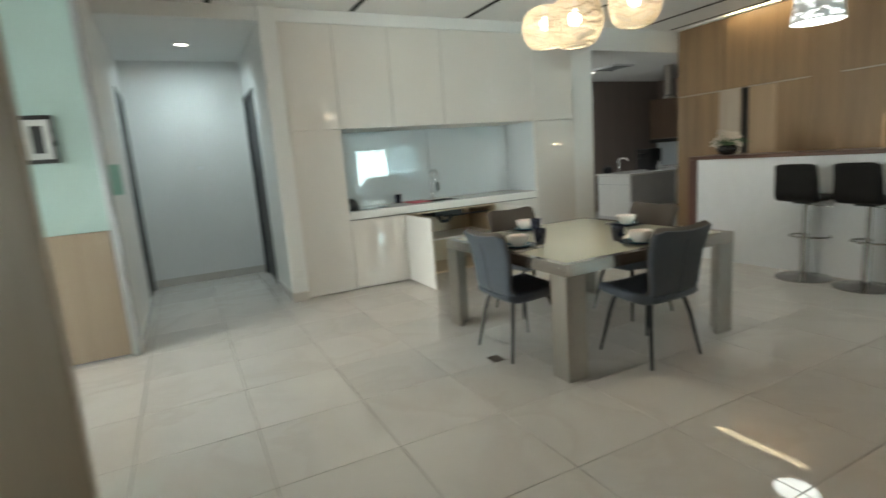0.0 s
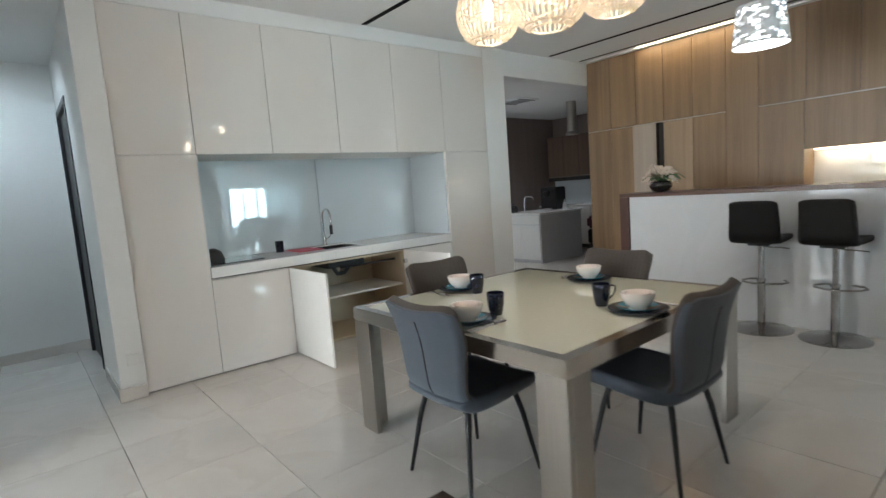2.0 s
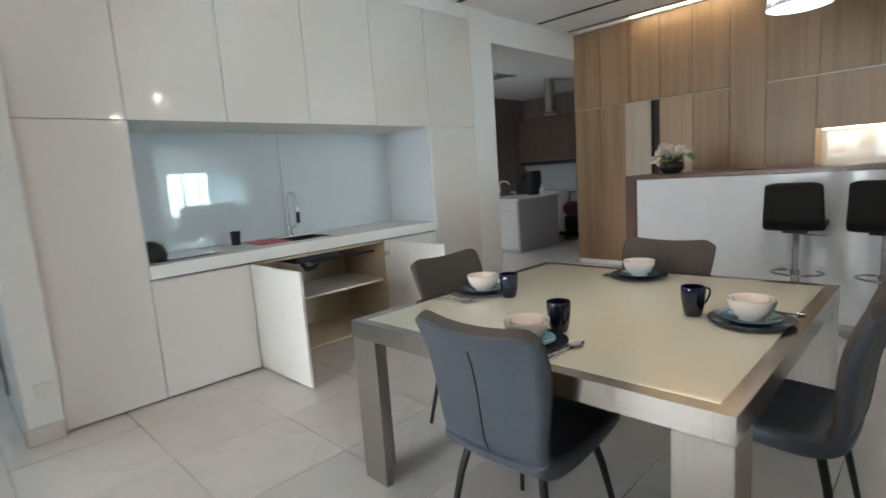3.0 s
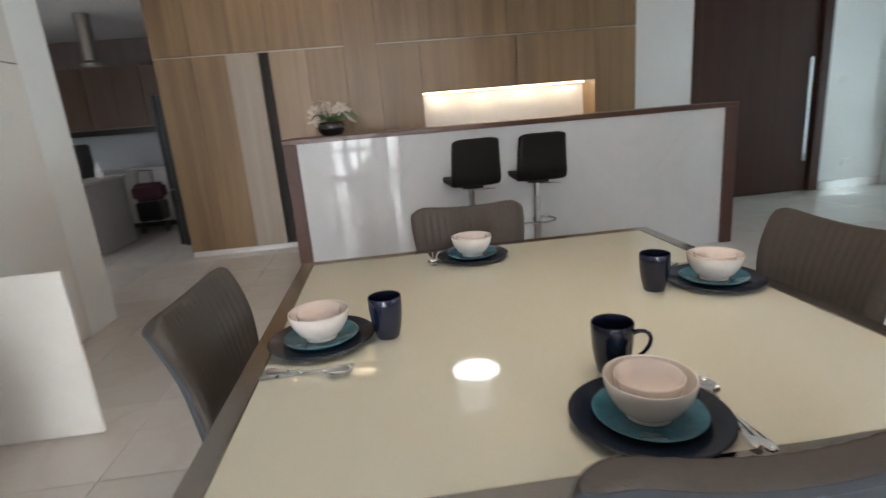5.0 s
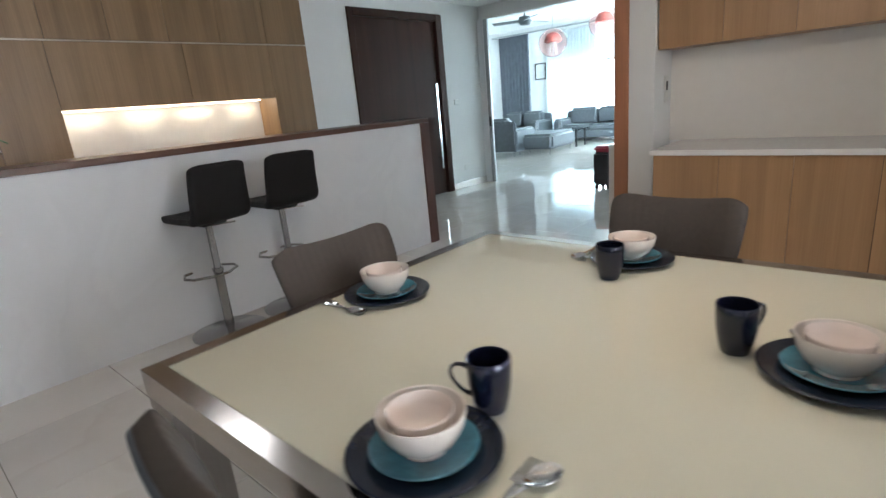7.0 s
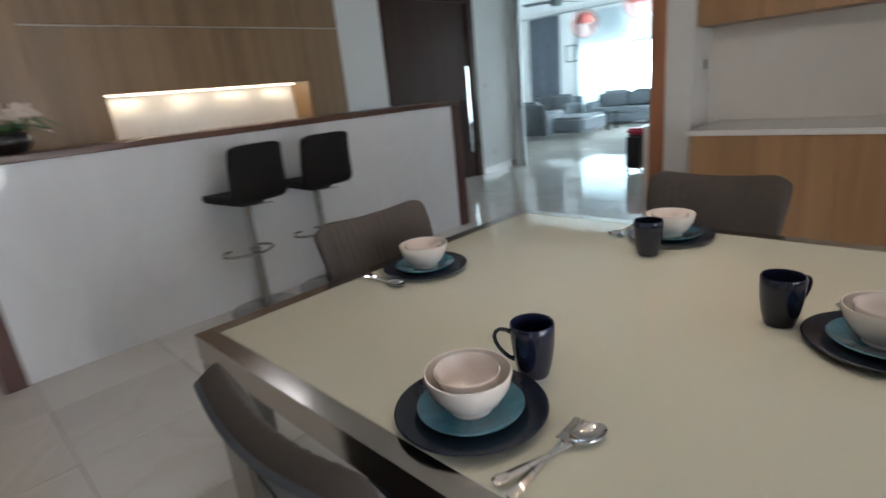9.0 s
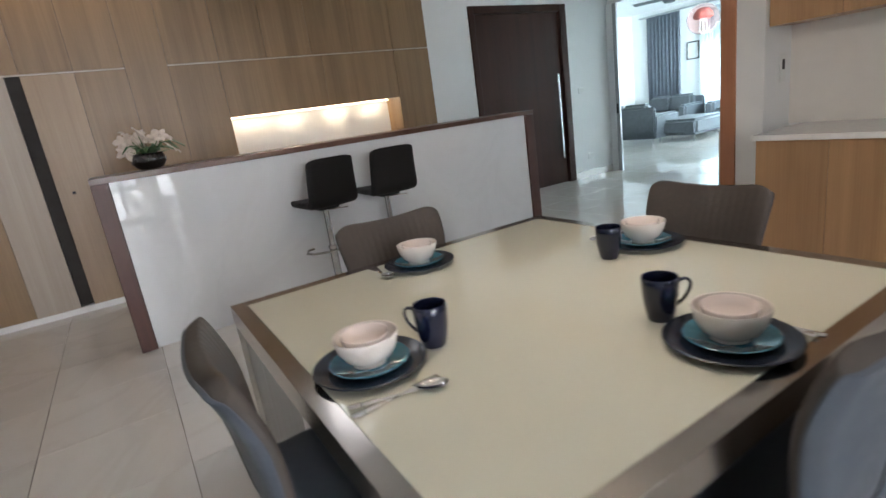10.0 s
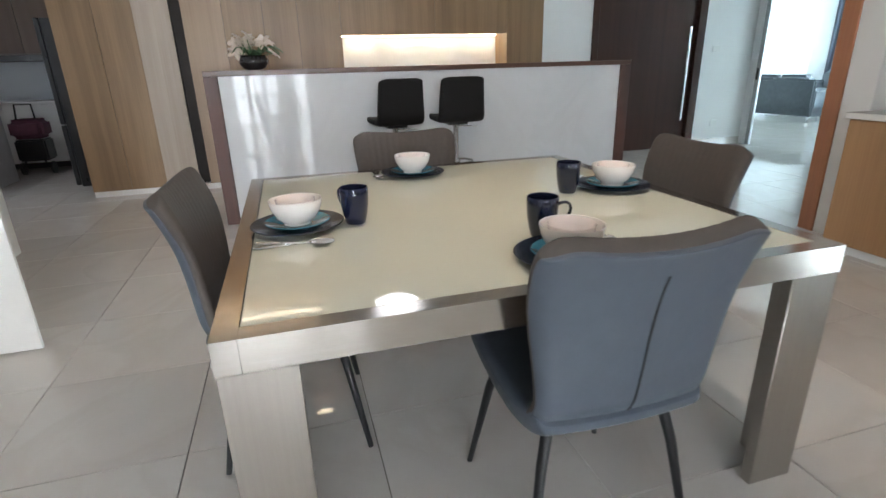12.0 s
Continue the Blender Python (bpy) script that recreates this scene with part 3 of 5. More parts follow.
dr = part("door", boxes([(1.639, 1.659, YF - 0.745, YF + 0.01, 0.014, LOWZ - 0.004)], 0.0015), INNER, u, "open white door")
for z in (0.12, 0.66):
    part("hinge", boxes([(1.60, 1.639, YF - 0.06, YF - 0.015, z, z + 0.045)], 0.004), CHROME, dr, "steel cup hinge")
part("drain_pipe", tube([(1.02, 3.7, 0.78), (1.02, 3.7, 0.66), (1.06, 3.7, 0.60), (1.14, 3.7, 0.60), (1.2, 3.7, 0.66), (1.3, 3.85, 0.66), (1.3, 3.96, 0.66)], 0.022), BLACKPLASTIC, u, "black plastic sink trap")
part("towel_rail", tube([(0.95, 3.42, 0.70), (1.60, 3.42, 0.70)], 0.012), BLACKMETAL, u, "dark slide-out rail")
solid("cabinet_filler", boxes([(UX[1], UX[5], YF + 0.03, 3.4, LOWZ, LOWZ + 0.012)], 0), EDGE, "dark shadow gap under the worktop", "trim", kind="structure")
wt = boxes([(UX[1] + 0.002, 0.84, YF - 0.012, 3.97, 0.808, CT), (1.25, UX[5] - 0.002, YF - 0.012, 3.97, 0.808, CT), (0.84, 1.25, YF - 0.012, 3.46, 0.808, CT), (0.84, 1.25, 3.86, 3.97, 0.808, CT)], 0.002)
solid("worktop", wt, QUARTZ, "continuous white quartz worktop with a thick front edge", "worktop")
sk = thing("sink", "dark undermounted kitchen sink in the white worktop", "sink", (1.05, 3.66, 0.72))
part("basin", boxes([(0.845, 1.245, 3.465, 3.855, 0.70, 0.71), (0.838, 0.848, 3.462, 3.858, 0.70, 0.888), (1.242, 1.252, 3.462, 3.858, 0.70, 0.888), (0.848, 1.242, 3.458, 3.468, 0.70, 0.888), (0.848, 1.242, 3.852, 3.862, 0.70, 0.888)], 0.003), BLACKMETAL, sk)
bsp = thing("backsplash", "glossy white glass backsplash lining the worktop niche", "backsplash", (1.0, 3.96, CT))
for b in ((UX[1] + 0.002, 1.05, 3.955, 3.968), (1.054, UX[5] - 0.002, 3.955, 3.968), (UX[1] + 0.001, UX[1] + 0.015, YF + 0.03, 3.954), (UX[5] - 0.015, UX[5] - 0.001, YF + 0.03, 3.954)):
    part("glass_sheet", boxes([(*b, CT + 0.001, MID)], 0.001), BACKGLASS, bsp)
fc = thing("kitchen_tap", "chrome gooseneck tap with a black spring hose", "tap", (1.05, 3.90, CT))
part("base", lathe([(0, 0), (0.027, 0), (0.027, 0.01), (0.019, 0.03), (0.019, 0.09), (0.0, 0.09)], 20, (1.05, 3.90, CT)), CHROME, fc)
arc = [(1.05, 3.90, CT + 0.08), (1.05, 3.90, CT + 0.30)] + [(1.05, 3.90 - 0.085 + 0.085 * math.cos(a), CT + 0.30 + 0.085 * math.sin(a)) for a in [math.pi * k / 10 for k in range(1, 11)]] + [(1.05, 3.73, CT + 0.2)]
part("neck", tube(arc, 0.011), CHROME, fc)
part("spray_head", tube([(1.05, 3.73, CT + 0.22), (1.05, 3.73, CT + 0.12)], 0.017), BLACKMETAL, fc, "black spray head")
part("lever", tube([(1.07, 3.90, CT + 0.06), (1.12, 3.89, CT + 0.10)], 0.006), CHROME, fc)
solid("drying_mat", boxes([(0.58, 0.83, 3.50, 3.82, CT + 0.0005, CT + 0.009)], 0.003), RED, "red drying mat beside the sink", "mat")
solid("tumbler", lathe([(0, 0), (0.036, 0), (0.043, 0.11), (0.039, 0.11), (0.033, 0.008), (0, 0.008)], 24, (0.51, 3.80, CT)), NAVYMUG, "dark navy cup on the white worktop", "cup")
solid("glass_board", boxes([(-0.255, 0.22, 3.42, 3.85, CT + 0.0005, CT + 0.008)], 0.002), PANE, "clear glass board on the worktop", "board")
solid("domed_pot", lathe([(0, 0), (0.09, 0), (0.10, 0.03), (0.075, 0.10), (0.03, 0.13), (0, 0.135)], 24, (-0.175, 3.60, CT)), BLACKPLASTIC, "small black domed pot on the worktop", "pot")
solid("socket_plate", boxes([(-0.955, -0.87, 3.252, 3.262, 0.26, 0.345)], 0.003), PLASTIC, "white wall socket low on the pillar", "socket")


# oak storage wall: separate fronts with fine gaps
XW = 5.112
sw = thing("storage_wall", "tall light oak storage wall with flush fronts", "cabinet", (5.3, 0.8, 0))
OAK_UP = [3.343, 2.97, 2.59, 2.21, 1.84, 1.455, 1.11, 0.655, 0.20, -0.27, -0.745, -1.235, -1.704]
def front(y1, y0, z0, z1, material=OAK, x=XW, nm="front"):
    return part(nm, boxes([(x, x + 0.02, y0 + 0.002, y1 - 0.002, z0, z1)], 0.001), material, sw)


for a, b in zip(OAK_UP, OAK_UP[1:]):
    front(a, b, 0.06 if a == 1.455 else 2.068, CZ - 0.004)
LOW = [3.343, 2.98, 2.64]
for a, b in zip(LOW, LOW[1:]):
    front(a, b, 0.06, 2.052)
front(2.64, 2.315, 0.06, 2.052, PALE, XW - 0.012, "sliding_door")
front(2.215, 1.84, 0.06, 2.052, PALEOAK)
for a, b in ((1.84, 1.455), (1.11, 0.672)):
    front(a, b, 0.06, 2.052)
front(0.672, -0.37, 1.540, 2.052)
front(-0.37, -1.238, 1.540, 2.052)
front(-1.238, -1.704, 0.06, 2.052)
# carcass coloured near-black so the seams between the fronts look shaded
part("carcass", boxes([(XW + 0.022, 5.32, 2.32, 3.34, 0.06, CZ - 0.005), (XW + 0.022, 5.32, 0.69, 2.21, 0.06, CZ - 0.005), (XW + 0.022, 5.31, -1.70, -1.262, 0.06, CZ - 0.005), (XW + 0.022, 5.5, -1.262, 0.69, 1.575, CZ - 0.005), (XW + 0.1, 5.32, 2.21, 2.32, 0.06, CZ - 0.005)], 0), EDGE, sw, "dark carcass behind the fronts")
# black sheet paints the depth of the open gap
part("gap_shade", boxes([(XW + 0.085, XW + 0.099, 2.212, 2.318, 0.06, 2.05)], 0), EDGE, sw, "near-black sheet for the shade in the gap beside the sliding door")
part("plinth", boxes([(XW + 0.012, XW + 0.03, -1.70, 3.34, 0, 0.058)], 0.002), QUARTZ, sw, "white plinth")
part("shadow_line", boxes([(XW + 0.004, XW + 0.02, 1.457, 3.34, 2.056, 2.065), (XW + 0.004, XW + 0.02, -1.70, 1.11, 2.056, 2.065)], 0), STRIPTRIM, sw, "pale metal strip")
part("knob", lathe([(0, 0), (0.012, 0), (0.012, 0.02), (0, 0.02)], 12, (XW - 0.02, 2.10, 1.06)), BLACKMETAL, sw)
nc = thing("niche", "lit niche in the oak wall with a pale stone back", "niche", (5.3, -0.28, 0.9))
part("back", boxes([(5.47, 5.49, -1.238, 0.672, 0.92, 1.540)], 0), BARSTONE, nc)
part("side", boxes([(XW + 0.001, 5.47, -1.258, -1.240, 0.92, 1.558)], 0.001), OAK, nc)
part("side", boxes([(XW + 0.001, 5.47, 0.672, 0.690, 0.92, 1.558)], 0.001), OAK, nc)
part("soffit", boxes([(XW + 0.025, 5.47, -1.238, 0.672, 1.542, 1.56)], 0.001), OAK, nc)
part("shelf", boxes([(XW - 0.25, 5.47, -1.238, 0.672, 0.88, 0.92)], 0.002), QUARTZ, nc, "white stone counter")
part("light_strip", boxes([(5.395, 5.415, -1.22, 0.655, 1.530, 1.541)], 0.001), STRIP, nc, "warm linear light")
for a, b in ((0.672, 0.03), (0.03, -0.60), (-0.60, -1.238)):
    part("base_front", boxes([(4.90, 4.92, b + 0.0015, a - 0.0015, 0.08, 0.878)], 0.001), OAK, nc)
part("base_carcass", boxes([(4.922, 5.3, -1.236, 0.67, 0.0, 0.876)], 0), EDGE, nc)

# breakfast bar
bar = thing("breakfast_bar", "white stone breakfast bar framed in dark walnut", "bar", (3.75, 0.05, 0))
part("front_panel", boxes([(3.548, 3.60, -1.725, 1.81, 0.0, 1.166)], 0.001), BARSTONE, bar, "glossy white stone front")
part("ledge", boxes([(3.525, 3.97, -1.83, 1.912, 1.166, 1.206)], 0.003), WALNUT_H, bar, "dark walnut ledge")
part("end_panel", boxes([(3.525, 3.97, 1.811, 1.912, 0, 1.165)], 0.003), WALNUT, bar, "dark walnut end panel")
part("end_panel", boxes([(3.525, 3.97, -1.83, -1.727, 0, 1.165)], 0.003), WALNUT, bar, "dark walnut end panel")
part("back_panel", boxes([(3.62, 3.95, -1.726, 1.81, 0.0, 1.164)], 0.001), OAK, bar)

# bar stools: built round the origin, front towards +x
def bar_stool():
    s = thing("bar_stool", "black leather bar stool on a chrome pedestal", "bar stool", group="stools at the bar")
    part("base", lathe([(0, 0), (0.24, 0), (0.24, 0.006), (0.222, 0.014), (0.08, 0.028), (0.04, 0.045), (0, 0.045)], 40), DARKCHROME, s, "round chrome base")
    part("column", lathe([(0, 0.04), (0.03, 0.04), (0.03, 0.42), (0.034, 0.42), (0.034, 0.44), (0.022, 0.44), (0.022, 0.735), (0, 0.735)], 24), DARKCHROME, s)
    ring = [(0.03, -0.15, 0.40), (0.10, -0.175, 0.40), (0.19, -0.13, 0.40), (0.225, 0, 0.40), (0.19, 0.13, 0.40), (0.10, 0.175, 0.40), (0.03, 0.15, 0.40), (-0.035, 0.05, 0.40), (-0.035, -0.05, 0.40)]
    part("footrest", tube(ring, 0.009, 8, True), DARKCHROME, s, "chrome footrest loop")
    part("lever", tube([(0.0, -0.02, 0.715), (0.03, -0.14, 0.705), (0.03, -0.20, 0.70)], 0.006), CHROME, s)
    bm = bmesh.new()
    nu, nv = 13, 26
    def at(u, v, off):
        # profile from the seat's front edge back and up the backrest
        w = 0.205
        if v < 0.52:
            k = v / 0.52
            x, z = 0.20 - 0.35 * k, 0.785 + 0.012 * (k - 0.3) ** 2
            nx, nz = 0.0, 1.0
            w = 0.195
        else:
            k = (v - 0.52) / 0.48
            a = min(1, k / 0.28) * radians(98)
            r = 0.055
            x, z = -0.15 - r * math.sin(a), 0.785 + r * (1 - math.cos(a))
            if k > 0.28:
                e = (k - 0.28) / 0.72
                x, z = x - 0.012 * e - 0.025 * e * e, z + 0.270 * e - 0.018 * e ** 3 * max(0.0, (abs(u) - 0.55) / 0.45) ** 2.5
            nx, nz = math.sin(a), math.cos(a)
            w = 0.20 - 0.022 * k
        c = 0.02 * (1 - abs(u) ** 4)
        return Vector((x + nx * (off + 0.35 * (0.02 - c)), u * w, z + nz * (off + 0.35 * (0.02 - c))))
    top = [[bm.verts.new(at(-1 + 2 * i / (nu - 1), j / (nv - 1), 0.022)) for i in range(nu)] for j in range(nv)]
    bot = [[bm.verts.new(at(-0.97 + 1.94 * i / (nu - 1), j / (nv - 1), -0.03)) for i in range(nu)] for j in range(nv)]
    for g in (top, bot):
        for j in range(nv - 1):
            for i in range(nu - 1):
                bm.faces.new((g[j][i], g[j][i + 1], g[j + 1][i + 1], g[j + 1][i]))
    rim_t = top[0][:] + [r[-1] for r in top[1:]] + top[-1][-2::-1] + [r[0] for r in top[-2:0:-1]]
    rim_b = bot[0][:] + [r[-1] for r in bot[1:]] + bot[-1][-2::-1] + [r[0] for r in bot[-2:0:-1]]
    for k in range(len(rim_t)):
        j = (k + 1) % len(rim_t)
        bm.faces.new((rim_t[k], rim_t[j], rim_b[j], rim_b[k]))
    bmesh.ops.recalc_face_normals(bm, faces=bm.faces[:])
    sh = part("seat_shell", bm, BLACKLEATHER, s, "black leather seat and low back")
    md = sh.modifiers.new("soft", "SUBSURF")
    md.levels = md.render_levels = 1
    part("mount", boxes([(-0.09, 0.09, -0.08, 0.08, 0.732, 0.757)], 0.004), BLACKMETAL, s)
    return s


st = bar_stool()
place(st, 3.355, 0.495, 0, 4)
copy_thing(st, pose(3.345, -0.025, 0, 0, 0, -3))

# dining table: corner leg at the origin of the plan
TL, TW, TZ = 1.54, 1.525, 0.74
tb = thing("dining_table", "square dining table with brushed steel frame and cream glass top", "table", (TL / 2, TW / 2, 0))
for x in (0, TL - 0.155):
    for y in (0, TW - 0.155):
        # two plates that meet at the outer corner, open towards the middle of the table
        xo, yo = (x + 0.002, x + 0.036) if x == 0 else (x + 0.119, x + 0.153), (y + 0.002, y + 0.036) if y == 0 else (y + 0.119, y + 0.153)
        xr = (x + 0.0365, x + 0.153) if x == 0 else (x + 0.002, x + 0.1185)
        leg = part("leg", boxes([(*xo, y + 0.002, y + 0.153, 0, 0.665)], 0.002), STEEL, tb, "angled brushed steel leg")
        part("leg_return", boxes([(*xr, *yo, 0, 0.665)], 0.002), STEEL, leg)
f = 0.05
for b in ((0, TL, 0, f), (0, TL, TW - f, TW), (0, f, f, TW - f), (TL - f, TL, f, TW - f)):
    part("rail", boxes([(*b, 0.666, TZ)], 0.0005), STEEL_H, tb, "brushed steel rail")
part("glass_top", boxes([(f + 0.002, TL - f - 0.002, f + 0.002, TW - f - 0.002, TZ - 0.014, TZ - 0.001)], 0.002), CREAM, tb, "cream back-painted glass top")
part("underframe", boxes([(f, TL - f, f, TW - f, 0.69, TZ - 0.016)], 0.0), BLACKMETAL, tb)


# dining chairs: built round the origin, sitter looks towards +y
def chair_profile(v):
    # v from 0 (seat front) to 1 (top of the back): offset along y, height, half width, normal
    pts = [(0.255, 0.432, 0.205), (0.20, 0.462, 0.225), (0.05, 0.452, 0.235), (-0.09, 0.445, 0.235), (-0.165, 0.452, 0.222), (-0.206, 0.50, 0.215), (-0.221, 0.58, 0.222), (-0.233, 0.68, 0.238), (-0.253, 0.780, 0.251), (-0.283, 0.868, 0.255), (-0.297, 0.897, 0.248)]
    s = v * (len(pts) - 1)
    i = min(int(s), len(pts) - 2)
    k = s - i
    p0, p1, p2, p3 = pts[max(i - 1, 0)], pts[i], pts[i + 1], pts[min(i + 2, len(pts) - 1)]
    out = []
    for c in range(3):
        a, b, e, g = p0[c], p1[c], p2[c], p3[c]
        out.append(0.5 * (2 * b + (e - a) * k + (2 * a - 5 * b + 4 * e - g) * k * k + (3 * b - a - 3 * e + g) * k ** 3))
    return out


def chair_point(u, v, off):
    y, z, w = chair_profile(v)
    y2, z2, _ = chair_profile(min(v + 0.01, 1.0))
    y1, z1, _ = chair_profile(max(v - 0.01, 0.0))
    d = Vector((0, y2 - y1, z2 - z1)).normalized()
    nrm = Vector((0, d.z, -d.y))
    back = max(0.0, min(1.0, (v - 0.45) / 0.3))
    wrap = 0.034 * back * u * u + 0.012 * (1 - back) * u * u
    rise = max(0.0, (v - 0.75) / 0.25)
    dip = -0.036 * max(0.0, (abs(u) - 0.66) / 0.34) ** 2.4 * rise - 0.010 * (1 - u * u) * rise * rise
    p = Vector((u * w, y, z + dip)) + nrm * (off + wrap)
    return p


def chair_shell(v0, v1, nv, ribs, t_in, t_out):
    bm = bmesh.new()
    nu = 49
    us = [-1 + 2 * i / (nu - 1) for i in range(nu)]
    vs = [v0 + (v1 - v0) * j / (nv - 1) for j in range(nv)]
    def edge_round(u, v):
        e = max(0.0, (abs(u) - 0.86) / 0.14)
        g = max(0.0, (v - (v1 - 0.05)) / 0.05) if v1 >= 1 else 0.0
        h = max(0.0, ((v0 + 0.06) - v) / 0.06) if v0 <= 0 else 0.0
        q = min(1.0, math.sqrt(e * e + g * g + h * h))
        return math.sqrt(max(0.0, 1 - q * q * 0.92))
    def rib(u, v):
        if not ribs or abs(u) > 0.9:
            return 0.0
        return 0.0022 * abs(math.sin(u * math.pi * 8.0))
    top = [[bm.verts.new(chair_point(u * (0.93 if v1 >= 1 and j == nv - 1 else 1), v, t_in * edge_round(u, v) + rib(u, v))) for u in us] for j, v in enumerate(vs)]
    bot = [[bm.verts.new(chair_point(u * (0.93 if v1 >= 1 and j == nv - 1 else 1), v, -t_out * edge_round(u, v))) for u in us] for j, v in enumerate(vs)]
    for g in (top, bot):
        for j in range(nv - 1):
            for i in range(nu - 1):
                bm.faces.new((g[j][i], g[j][i + 1], g[j + 1][i + 1], g[j + 1][i]))
    rt = top[0][:] + [r[-1] for r in top[1:]] + top[-1][-2::-1] + [r[0] for r in top[-2:0:-1]]
    rb = bot[0][:] + [r[-1] for r in bot[1:]] + bot[-1][-2::-1] + [r[0] for r in bot[-2:0:-1]]
    for k in range(len(rt)):
        j = (k + 1) % len(rt)
        bm.faces.new((rt[k], rt[j], rb[j], rb[k]))
    bmesh.ops.recalc_face_normals(bm, faces=bm.faces[:])
    return bm


def dining_chair():
    c = thing("dining_chair", "grey upholstered dining chair with ribbed back and slim black legs", "chair", group="chairs round the table")
    seat = part("seat", chair_shell(0.0, 0.47, 16, False, 0.022, 0.055), LEATHER, c, "smooth charcoal seat")
    back = part("backrest", chair_shell(0.41, 1.0, 26, True, 0.020, 0.026), FABRIC, c, "grey ribbed fabric backrest")
    outer = part("back_cover", chair_shell(0.40, 0.985, 24, False, -0.018, 0.031), LEATHER, c, "smooth grey leatherette back cover")
    for o in (seat, back, outer):
        md = o.modifiers.new("soft", "SUBSURF")
        md.levels = md.render_levels = 1
    line = [chair_point(0.02, 0.42 + 0.43 * k / 13, -0.0315) for k in range(14)]
    part("piping", tube(line, 0.0032, 6), PIPING, outer)
    for x, y in ((0.225, 0.225), (-0.225, 0.225), (0.225, -0.225), (-0.225, -0.225)):
        sx, sy = x * 0.62, y * 0.55
        part("leg", tube([(sx * 0.95, sy * 1.05, 0.41), (x * 0.70, y * 0.68, 0.385), (x * 0.79, y * 0.77, 0.30), (x, y, 0.0)], [0.013, 0.0145, 0.0135, 0.009], 12), BLACKMETAL, c)
    part("under_frame", boxes([(-0.13, 0.13, -0.11, 0.12, 0.395, 0.41)], 0.003), BLACKMETAL, c)
    return c


ch = dining_chair()
place(ch, 0.130, 0.685, 0, -91)
copy_thing(ch, pose(0.760, 0.070, 0, 0, 0, -0.5))
copy_thing(ch, pose(1.383, 0.800, 0, 0, 0, 88))
copy_thing(ch, pose(0.758, 1.416, 0, 0, 0, 178))

# tableware
def place_plate(x, y):
    pl = lathe([(0, 0), (0.082, 0), (0.087, 0.003), (0.138, 0.013), (0.1415, 0.016), (0.138, 0.018), (0.097, 0.0095), (0.087, 0.006), (0, 0.006)], 56, (x, y, TZ))
    return solid("charger_plate", pl, NAVY, "large dark navy dinner plate on the table", "plate", "place settings")


def place_teal(x, y):
    pl = lathe([(0, 0), (0.055, 0), (0.06, 0.003), (0.0955, 0.013), (0.099, 0.0165), (0.0965, 0.018), (0.081, 0.0125), (0.062, 0.0085), (0.055, 0.006), (0, 0.006)], 48, (x, y, TZ + 0.0065))
    return solid("side_plate", pl, TEAL, "teal glazed side plate on a navy plate", "plate", "place settings")


def place_bowl(x, y):
    z = TZ + 0.013
    ob = lathe([(0, 0.003), (0.036, 0.003), (0.038, 0), (0.041, 0), (0.042, 0.007), (0.060, 0.022), (0.075, 0.048), (0.0805, 0.074), (0.0795, 0.0765), (0.0765, 0.0755), (0.069, 0.050), (0.055, 0.027), (0.034, 0.013), (0, 0.011)], 48, (x, y, z))
    solid("bowl", ob, PORCELAIN, "white porcelain bowl on a teal plate", "bowl", "place settings")
    ib = lathe([(0, 0.002), (0.024, 0.002), (0.026, 0), (0.029, 0), (0.030, 0.005), (0.045, 0.018), (0.056, 0.040), (0.060, 0.060), (0.0588, 0.062), (0.0565, 0.060), (0.0525, 0.041), (0.042, 0.021), (0.02, 0.010), (0, 0.009)], 48, (x + 0.002, y, z + 0.0155))
    solid("bowl", ib, BOWLPINK, "smaller white bowl nested in a larger bowl", "bowl", "place settings")


def place_mug(x, y, deg):
    m = thing("mug", "dark navy glazed mug beside a place setting", "mug", (x, y, TZ), "place settings")
    part("cup", lathe([(0, 0.003), (0.025, 0.003), (0.027, 0), (0.0295, 0), (0.0315, 0.004), (0.0375, 0.028), (0.0425, 0.060), (0.0445, 0.090), (0.0445, 0.112), (0.043, 0.1145), (0.041, 0.113), (0.0405, 0.09), (0.0385, 0.06), (0.034, 0.03), (0.027, 0.008), (0, 0.007)], 40, (x, y, TZ)), NAVYMUG, m)
    ca, sa = math.cos(radians(deg)), math.sin(radians(deg))
    loop = [(x + r * ca, y + r * sa, TZ + z) for r, z in ((0.0425, 0.094), (0.053, 0.099), (0.064, 0.100), (0.073, 0.095), (0.0765, 0.085), (0.0745, 0.072), (0.068, 0.059), (0.059, 0.047), (0.049, 0.038), (0.0375, 0.033))]
    part("handle", tube(loop, [0.0055, 0.0045, 0.0042, 0.0042, 0.0042, 0.0042, 0.0042, 0.0043, 0.0046, 0.006], 10), NAVYMUG, m)


